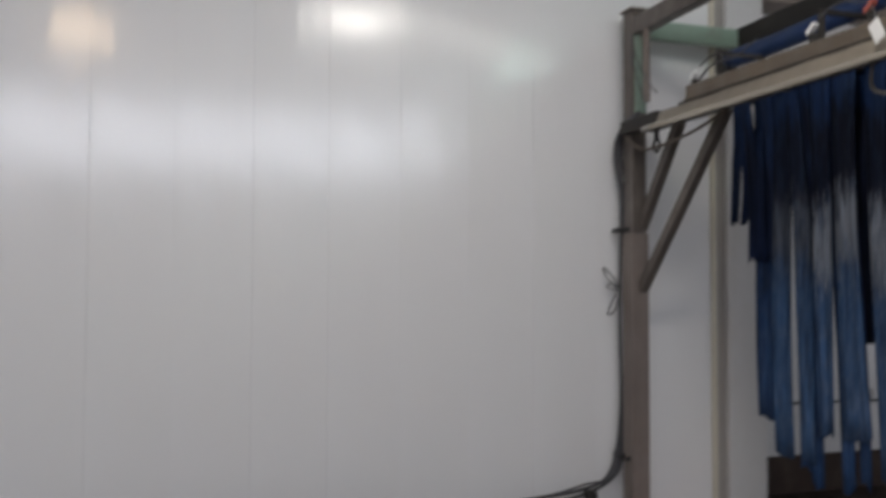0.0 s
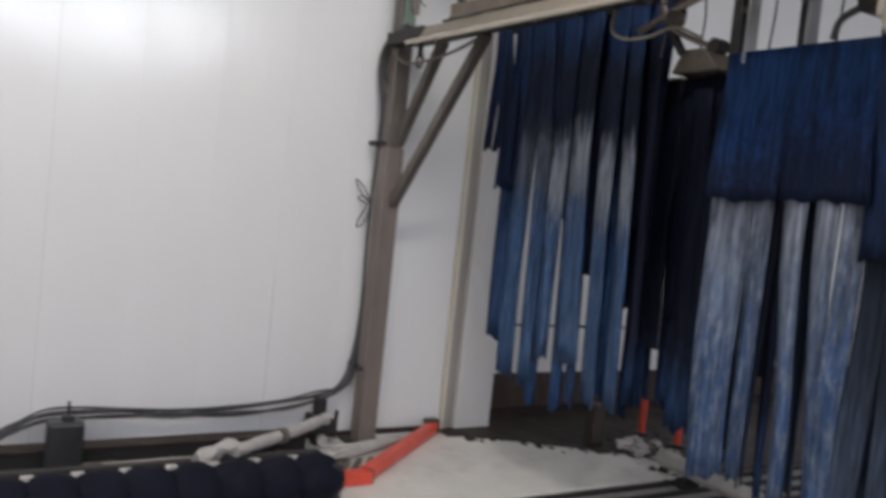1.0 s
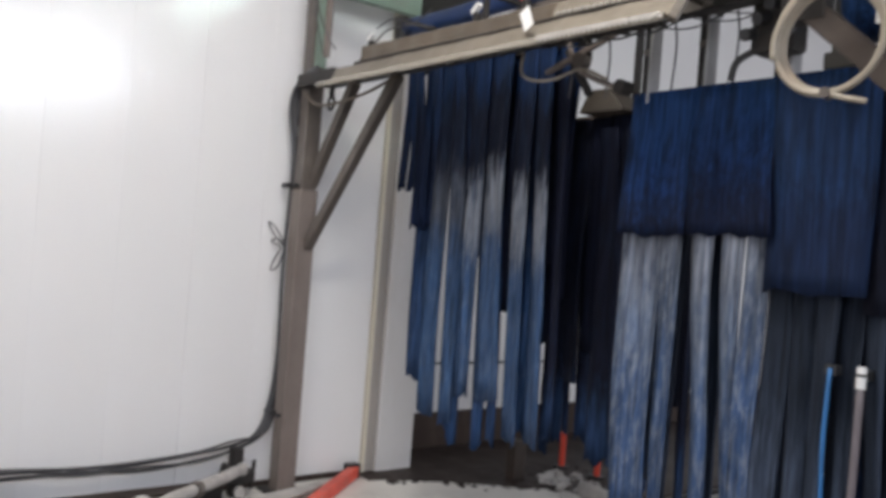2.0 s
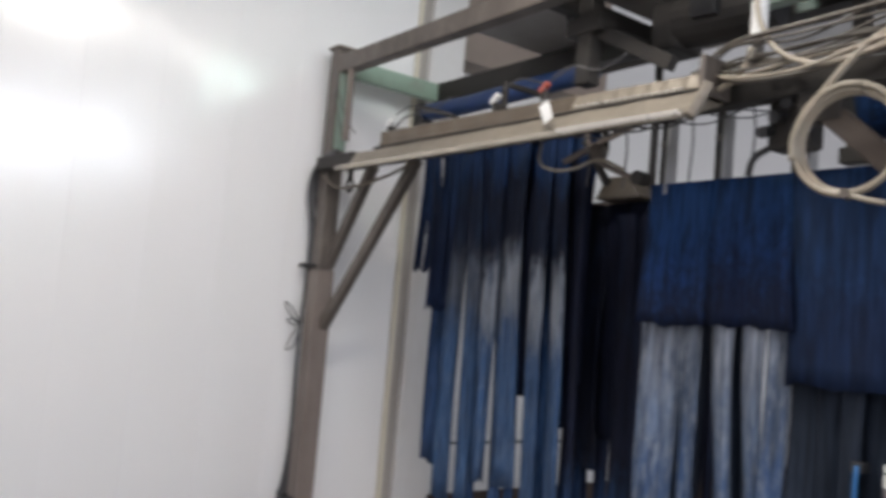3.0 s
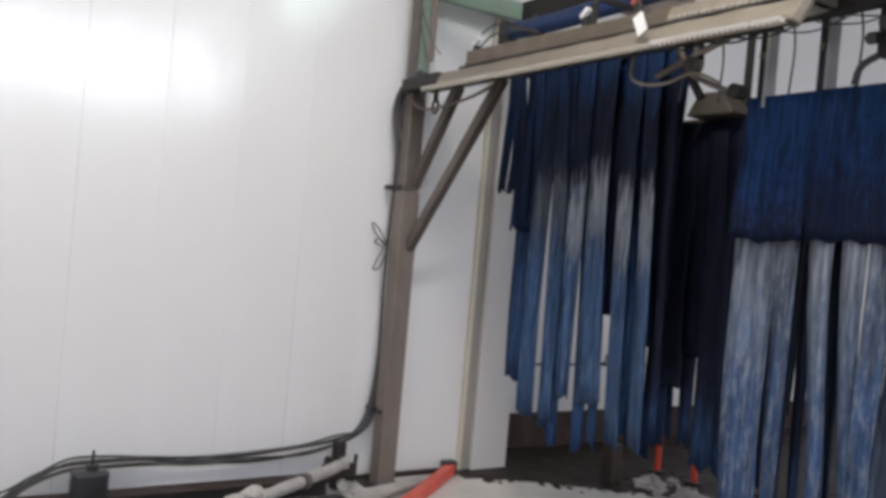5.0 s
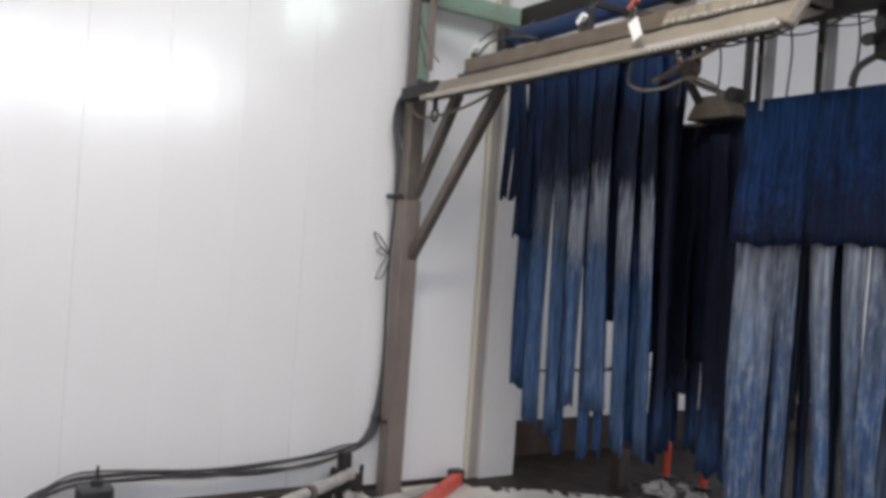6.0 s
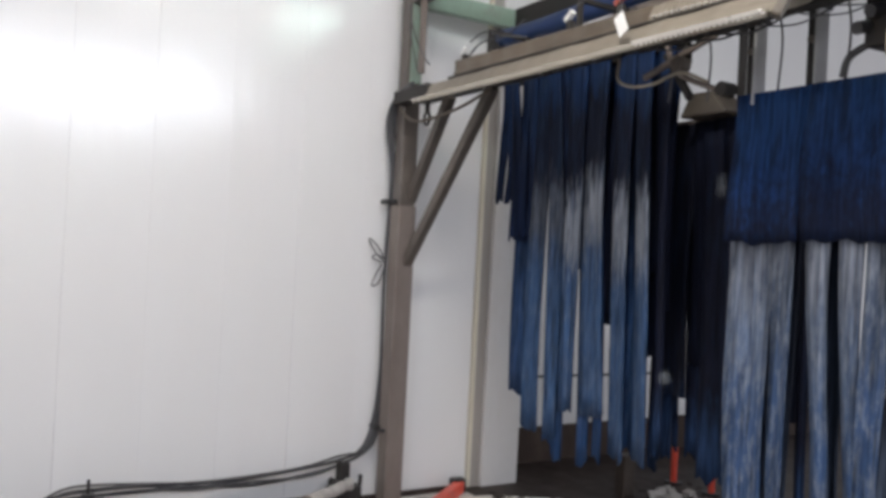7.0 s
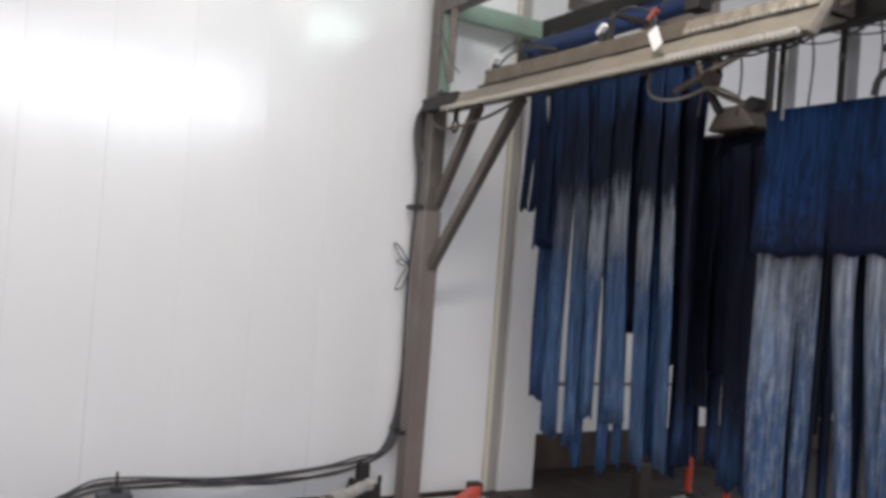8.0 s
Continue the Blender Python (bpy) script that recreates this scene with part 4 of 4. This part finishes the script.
def overhead():
    c = thing("hose_coil", "coil of cream plastic hose hanging from the gantry", "hose coil")
    for k in range(3):
        r, dx, dz = 0.155 - 0.007 * k, random.uniform(-0.006, 0.006), random.uniform(-0.006, 0.006)
        ring = [(-1.205 + dx + r * math.sin(a), 2.25 + 0.014 * k + 0.012 * math.sin(a * 0.5), 2.145 + dz + r * math.cos(a))
                for a in [0.3 + 2 * math.pi * i / 18 for i in range(19)]]
        part("turn", tube(ring, 0.0095, 9, 3), CREAM, c, smooth=True)
    part("feed", tube([(-1.355, 2.25, 2.1), (-1.345, 2.25, 2.19), (-1.26, 2.26, 2.31), (-1.16, 2.28, 2.42), (-1.05, 2.34, 2.5)], 0.0105, 9, 6), CREAM, c, smooth=True)
    part("tie", tube([(-1.19, 2.24, 1.992), (-1.2, 2.285, 1.992)], 0.015, 8, 1), STEEL, c)
    part("tail", tube([(-1.2, 2.26, 1.994), (-1.13, 2.25, 1.972), (-1.08, 2.25, 1.96)], 0.008, 7, 4), CREAM, c, smooth=True)
    runs = []
    for k in range(14):
        rng = random.Random(60 + k)
        z, y = 2.42 + 0.022 * (k % 6) + rng.uniform(-0.012, 0.012), 2.28 + 0.022 * (k % 5)
        hose([(-1.78 + rng.uniform(-0.05, 0.08), 2.37, 2.47), (-1.6, y, z - 0.02), (-1.35, y - 0.02, z - 0.03 + rng.uniform(-0.02, 0.02)),
              (-1.05, y, z + rng.uniform(-0.02, 0.03)), (-0.5, y + 0.02, z + 0.02), (0.4, y + 0.04, z)], rng.choice((0.0045, 0.006, 0.0075)), "grimy brown hose strung along the gantry", CREAM if k % 7 == 0 else HOSE_BROWN)
    hose([(-1.54, 2.3, 2.68), (-1.5, 2.28, 2.55), (-1.42, 2.27, 2.44), (-1.3, 2.27, 2.385), (-1.15, 2.28, 2.4), (-0.85, 2.3, 2.47), (-0.3, 2.34, 2.5)], 0.0095, "cream hose sagging below the bundle")
    hose([(-1.1, 2.26, 2.42), (-1.02, 2.25, 2.34), (-0.98, 2.25, 2.2), (-0.98, 2.26, 2.05)], 0.006, "cream hose hanging down beside the coil")
    hose([(-2.62, 2.44, 2.33), (-2.6, 2.42, 2.24), (-2.52, 2.42, 2.2), (-2.42, 2.44, 2.2), (-2.34, 2.5, 2.24), (-2.25, 2.55, 2.2)], 0.0065, "cream hose looped under the tray")
    hose([(-1.74, 2.34, 2.4), (-1.66, 2.32, 2.38), (-1.58, 2.32, 2.43), (-1.56, 2.33, 2.5)], 0.011, "short cream hose at the tray end")
    hose([(-4.27, 2.3, 2.3), (-4.1, 2.3, 2.215), (-3.9, 2.32, 2.215), (-3.65, 2.34, 2.25), (-3.45, 2.38, 2.32)], 0.008, "tan wire slung below the tray", TRAY)
    hose([(-4.25, 2.32, 2.9), (-4.15, 2.3, 2.72), (-4.02, 2.3, 2.56), (-3.95, 2.3, 2.5)], 0.004, "thin dark wire from post to tray", CABLE)
    hose([(-4.27, 2.33, 2.8), (-4.18, 2.32, 2.62), (-4.12, 2.32, 2.5)], 0.004, "thin dark wire beside the post", CABLE)
    hose([(-3.66, 2.36, 2.5), (-3.58, 2.38, 2.56), (-3.45, 2.42, 2.575), (-3.3, 2.46, 2.55)], 0.005, "dark cable curving over the tray", CABLE)
    for k in range(7):
        rng = random.Random(80 + k)
        x = -2.5 + 0.16 * k + rng.uniform(-0.05, 0.05)
        sag = rng.uniform(0.005, 0.03)
        hose([(x, 2.45, 2.36), (x + 0.08, 2.47, 2.36 - sag), (x + 0.2, 2.5, 2.35 - sag), (x + 0.34, 2.52, 2.37)], rng.choice((0.003, 0.0045)),
             "thin dark wire sagging under the front beam", CABLE, "sagging wires")
    for x, z in ((-2.5, 2.16), (-2.3, 2.14), (-1.98, 2.14), (-1.72, 2.14)):
        hose([(x, 2.6, 2.4), (x + 0.006, 2.61, 2.3), (x - 0.004, 2.61, z)], 0.004, "thin dark wire hanging from the linkage", CABLE, "hanging wires")
    for k in range(6):
        rng = random.Random(95 + k)
        x = -1.68 + 0.09 * k
        hose([(x, 2.42, 2.42), (x + 0.03, 2.44, 2.375 + rng.uniform(-0.015, 0.015)), (x + 0.1, 2.46, 2.36 + rng.uniform(-0.015, 0.015)), (x + 0.16, 2.48, 2.38)], rng.choice((0.005, 0.007)),
             "dark cable looped at the tray end", CABLE, "looped cables")
    v = thing("valve_cluster", "dark grimy valve cluster hanging beside the coil", "valve")
    part("manifold", block(-1.6, -1.45, 2.5, 2.6, 2.2, 2.42, 0.015), STEEL_DARK, v)
    for k in range(4):
        part("solenoid", disc((-1.585 + 0.04 * k, 2.48, 2.26 + 0.045 * (k % 3)), (0, 1, 0.3), 0.02, 0.07, 12), BLACK, v)
    part("outlet", tube([(-1.58, 2.52, 2.22), (-1.64, 2.5, 2.18), (-1.66, 2.5, 2.12)], 0.012, 8, 5), BLACK, v, smooth=True)
    h = thing("hook_ring", "small dark eye bolt below the tray", "eye bolt")
    part("ring", tube([(-4.02 + 0.03 * math.sin(a), 2.34, 2.225 + 0.035 * math.cos(a)) for a in [i * math.pi / 5 for i in range(11)]], 0.008, 7, 3), STEEL_DARK, h, smooth=True)
    part("bolt", tube([(-4.02, 2.34, 2.25), (-4.02, 2.34, 2.35)], 0.014, 8, 1), STEEL_DARK, h)

    y = thing("white_marker", "white plastic marker hanging from the front beam", "marker")
    part("plate", block(-1.135, -1.11, 2.378, 2.384, 2.2, 2.3, 0.001), WHITE_PLASTIC, y)
    part("string", tube([(-1.122, 2.381, 2.3), (-1.122, 2.39, 2.36)], 0.003, 5, 1), CABLE, y)
    d = thing("diagonal_strut", "brown steel strut slanting past the hose coil", "strut")
    part("flat", bar((-1.36, 2.4, 2.3), (-0.62, 2.4, 1.62), 0.05, 0.07), RUST, d)
    part("gusset", block(-1.42, -1.28, 2.37, 2.43, 2.24, 2.34, 0.006), STEEL_DARK, d)
    for x, w in ((-2.115, 0.05), (-1.865, 0.05), (-1.55, 0.07), (-0.7, 0.06)):
        q = thing("curtain_hanger", "dark steel flat bar holding the curtain rail", "hanger", "curtain hangers")
        flat = part("flat_bar", block(x - w / 2, x + w / 2, 2.63, 2.66, 2.08, 2.5, 0.004), STEEL_DARK, q)
        part("flange", block(x + w / 2, x + w / 2 + 0.012, 2.6, 2.66, 2.1, 2.4, 0.002), LAMP_GREY, flat, "pale grey flange")
        part("bolt", disc((x, 2.622, 2.3), (0, 1, 0), 0.014, 0.02, 8), STEEL, flat)
        part("clevis", block(x - w * 0.7, x + w * 0.7, 2.42, 2.68, 2.4, 2.44, 0.004), STEEL_DARK, q)
    m = thing("swing_linkage", "grimy grey swing linkage with pivots behind the tray", "linkage")
    part("crank", bar((-2.62, 2.58, 2.27), (-2.2, 2.58, 2.4), 0.02, 0.024), STEEL_PALE, m)
    part("rod", tube([(-2.5, 2.57, 2.42), (-2.44, 2.57, 2.28), (-2.3, 2.57, 2.2), (-2.15, 2.58, 2.15)], 0.011, 8, 4), STEEL_PALE, m, smooth=True)
    part("pivot", disc((-2.4, 2.56, 2.29), (0, 1, 0), 0.032, 0.05, 14), STEEL, m)
    part("pivot", disc((-2.17, 2.56, 2.16), (0, 1, 0), 0.028, 0.06, 14), STEEL_DARK, m)
    part("link", bar((-2.52, 2.6, 2.36), (-2.38, 2.6, 2.16), 0.025, 0.03), STEEL_DARK, m)
    part("rod", tube([(-2.4, 2.59, 2.42), (-2.39, 2.59, 2.3)], 0.014, 8, 1), STEEL_DARK, m)
    part("mount", block(-2.68, -2.12, 2.56, 2.62, 2.39, 2.43, 0.004), STEEL_DARK, m)
    k = thing("bearing_housing", "brown tapered bearing housing on the rear curtain bar", "bearing")
    bm = block(-2.76, -2.5, 2.94, 3.08, 2.165, 2.27, 0.01)
    for v in bm.verts:
        if v.co.z > 2.23:
            v.co.x = -2.64 + (v.co.x + 2.63) * 0.5
    part("casting", bm, HOSE_BROWN, k)
    part("bearing_bar", bar((-3.0, 3.12, 2.15), (-2.2, 3.12, 2.15), 0.1, 0.05), BROWN_AND_SHADE, k)
    part("hanger_rod", tube([(-2.56, 3.1, 2.2), (-2.56, 3.1, 2.91)], 0.02, 8, 1), STEEL_DARK, k)
    g = thing("drive_motor", "dark grimy drive motor under the roof plates", "motor")
    barrel = part("barrel", disc((-2.0, 2.78, 2.84), (1, 0.1, 0), 0.11, 0.34, 18), STEEL_DARK, g, smooth=False)
    part("fan_cover", disc((-1.8, 2.8, 2.84), (1, 0.1, 0), 0.1, 0.07, 18, r2=0.085), BLACK, barrel)
    part("gearbox", block(-2.28, -2.15, 2.68, 2.88, 2.72, 2.93, 0.02), STEEL_DARK, g)
    part("terminal_box", block(-2.06, -1.94, 2.64, 2.72, 2.8, 2.9, 0.01), BLACK, g)
    part("bracket", block(-2.25, -1.85, 2.7, 2.86, 2.92, 3.0, 0.004), STEEL_DARK, g)
    u = thing("channel_bracket", "dark steel channel bracket bolted to the beams", "bracket")
    part("upright", block(-2.58, -2.5, 2.56, 2.64, 2.6, 3.3, 0.006), STEEL_DARK, u)
    part("stay", bar((-2.54, 2.62, 2.86), (-2.1, 2.62, 2.62), 0.05, 0.06), STEEL_DARK, u)
    part("gusset", block(-2.64, -2.44, 2.55, 2.65, 2.82, 2.9, 0.006), STEEL_DARK, u)
    part("hook_cable", tube([(-2.7, 2.6, 3.02), (-2.66, 2.58, 2.92), (-2.58, 2.58, 2.88)], 0.01, 8, 5), BLACK, u, smooth=True)
    for x0, x1, z in ((-3.4, -2.7, 3.04), (-2.62, -1.9, 3.045), (-1.84, -0.9, 3.04)):
        q = thing("roof_plate", "grey galvanised plate lying on the gantry beams", "plate", "roof plates")
        part("sheet", block(x0, x1, 2.44, 3.5, z, z + 0.012, 0.003), PLATE, q)
        part("edge_fold", block(x0, x1, 3.5, 3.512, z - 0.03, z + 0.012), PLATE, q)
    n = thing("lance_beam", "green painted beam above the hose bundle", "beam")
    part("box_section", bar((-1.75, 2.62, 2.78), (1.2, 2.62, 2.78), 0.06, 0.06), GREEN, n)
    for x in (-1.6, 0.9):
        part("hanger", block(x - 0.02, x + 0.02, 2.6, 2.64, 2.8, 2.98, 0.004), STEEL_DARK, n)
    w = thing("filter_bowl", "white plastic filter bowl above the hoses", "filter")
    part("bowl", disc((-1.585, 2.4, 2.62), (0, 0, 1), 0.027, 0.12, 16), WHITE_PLASTIC, w)
    part("head", disc((-1.585, 2.4, 2.71), (0, 0, 1), 0.034, 0.05, 16), STEEL_DARK, w)
    part("spigot", disc((-1.585, 2.4, 2.52), (0, 0, 1), 0.02, 0.08, 10), STEEL_DARK, w)
    part("hanger", block(-1.6, -1.57, 2.39, 2.41, 2.73, 2.93), STEEL_DARK, w)
    e = thing("loom_bundle", "blue cable loom behind the tray", "cable loom")
    part("sleeve", tube([(-3.86, 2.7, 2.69), (-3.5, 2.71, 2.685), (-3.1, 2.7, 2.69), (-2.6, 2.7, 2.7)], 0.05, 10, 4), WIRE_BLUE, e, smooth=True)
    part("end_box", block(-3.94, -3.85, 2.66, 2.74, 2.63, 2.74, 0.008), BLACK, e)
    for x in (-3.6, -2.9):
        part("bracket", block(x - 0.012, x + 0.012, 2.44, 2.72, 2.625, 2.645), STEEL_DARK, e)
        part("bracket_leg", block(x - 0.012, x + 0.012, 2.44, 2.46, 2.43, 2.625), STEEL_DARK, e)
    q = thing("paper_tag", "white paper tag tied to the tray", "tag")
    bm = bar((-2.37, 2.2, 2.41), (-2.33, 2.195, 2.335), 0.05, 0.003, 0.0, up=(0, 1, 0))
    part("sheet", bm, WHITE_PLASTIC, q)
    part("string", tube([(-2.37, 2.205, 2.41), (-2.42, 2.26, 2.47), (-2.5, 2.32, 2.52)], 0.003, 5, 4), CABLE, q)
    for x, mat in ((-3.68, WHITE_PLASTIC), (-2.84, WHITE_PLASTIC), (-2.53, BROWN_RED)):
        f = thing("tray_fitting", "small cable fitting clipped on the tray edge", "fitting", "tray fittings")
        part("clip_body", bar((x - 0.025, 2.35, 2.515), (x + 0.02, 2.35, 2.55), 0.026, 0.022), mat, f)
        part("clip_wire", tube([(x + 0.03, 2.36, 2.575), (x + 0.1, 2.4, 2.62), (x + 0.2, 2.46, 2.6), (x + 0.3, 2.5, 2.66)], 0.0035, 6, 5), CABLE, f, smooth=True)
        part("clip_foot", block(x - 0.012, x + 0.012, 2.34, 2.37, 2.47, 2.515), STEEL_DARK, f)
    o = thing("rear_curtain_roll", "rolled blue felt on the upper rear bar", "curtain")
    part("roll", tube([(-1.5, 3.0, 2.45), (-0.9, 3.0, 2.47), (0.3, 3.0, 2.46)], 0.13, 14, 4), FLAP_CLOTH, o, smooth=True)
    part("roll_bar", bar((-1.6, 3.0, 2.27), (1.5, 3.0, 2.27), 0.07, 0.06), STEEL_DARK, o)
    for x in (-1.55, 0.5):
        part("hanger", block(x - 0.03, x + 0.03, 2.98, 3.02, 2.3, 2.92), STEEL_DARK, o)
    z = thing("blue_air_tube", "bright blue tube hanging between the strips", "tube")
    part("tube", tube([(-1.297, 2.60, 1.22), (-1.3, 2.595, 1.0), (-1.292, 2.6, 0.72)], 0.007, 8, 5), BLUE_TUBE, z, smooth=True)
    a = thing("white_spray_tube", "grey spray tube with white bands hanging between the strips", "tube")
    part("tube", tube([(-1.188, 2.572, 1.19), (-1.19, 2.572, 0.95), (-1.196, 2.575, 0.7)], 0.012, 10, 3), TUBE_GREY, a, smooth=True)
    for q, deep in ((1.195, 0.035), (1.232, 0.02)):
        part("band", disc((-1.188, 2.572, q), (0, 0, 1), 0.0145, deep, 14), WHITE_PLASTIC, a, "white plastic band")
    part("strap", block(-1.2, -1.176, 2.58, 2.66, 1.2, 1.23, 0.002), BLACK, a)
    part("tube_clip", block(-1.315, -1.28, 2.6, 2.64, 1.2, 1.23), BLACK, z)


cables()
junction_box()
valve()
rocker_brush()
clutter_by_wall()
floor_things()
wall_fittings()
overhead()


# ---------------------------------------------------------------- drifting foam
def foam_fleck(size, seed):
    rng = random.Random(seed)
    bm = bmesh.new()
    bmesh.ops.create_icosphere(bm, subdivisions=3, radius=size)
    for v in bm.verts:
        v.co *= 1 + 0.25 * noise.noise(v.co * 60 + Vector((seed, 0, 0)))
    return tagged(part("foam_fleck", bm, FOAM, smooth=True), "pale soap foam fleck drifting through the air", "foam fleck", "drifting foam flecks")


FOAM = material("soap_foam", (0.5, 0.55, 0.6), 0.6, bump=0.3)
FOAM.node_tree.nodes["Principled BSDF"].inputs["Alpha"].default_value = 0.06
fleck_a, fleck_b = foam_fleck(0.023, 3), foam_fleck(0.019, 8)


# ---------------------------------------------------------------- wall panels
def wall_panels():
    wall = bpy.data.objects["wall_west"]
    wide = PANEL
    me = bpy.data.meshes.new("panel")
    bm = block(-0.006, 0.006, 0.0003, wide - 0.0003, 0.002 - CEIL / 2, CEIL / 2 - 0.002, 0.001)
    bm.to_mesh(me)
    bm.free()
    me.materials.append(WHITE_WALL)
    rng = random.Random(21)
    y = 3.02 - wide * 30
    while y < 3.0:
        ob = new("panel", me)
        ob.parent = wall
        ob.matrix_basis = pose(WALL_X - 0.012, y, CEIL / 2, 0, rng.uniform(-0.06, 0.06), rng.uniform(-0.2, 0.2))
        y += wide


PANEL = 0.4
wall_panels()


def motions():
    walk(fleck_a, [(0.0, pose(-2.02, 2.2, 3.9)), (5.8, pose(-2.02, 2.2, 3.0)), (6.8, pose(-2.03, 2.2, 1.27)), (7.0, pose(-2.05, 2.2, 1.13)),
                   (7.2, pose(-2.08, 2.2, 0.95, 0, 0, 30)), (7.6, pose(-2.1, 2.2, 0.55, 0, 0, 60)), (8.0, pose(-2.12, 2.2, 0.05, 0, 0, 60))])
    walk(fleck_b, [(0.0, pose(-1.85, 2.25, 4.1)), (6.6, pose(-1.88, 2.25, 2.9)), (7.2, pose(-1.9, 2.25, 1.2)), (7.4, pose(-1.9, 2.25, 1.03, 0, 30, 0)),
                   (8.0, pose(-1.86, 2.25, 0.3, 0, 60, 0))])


motions()
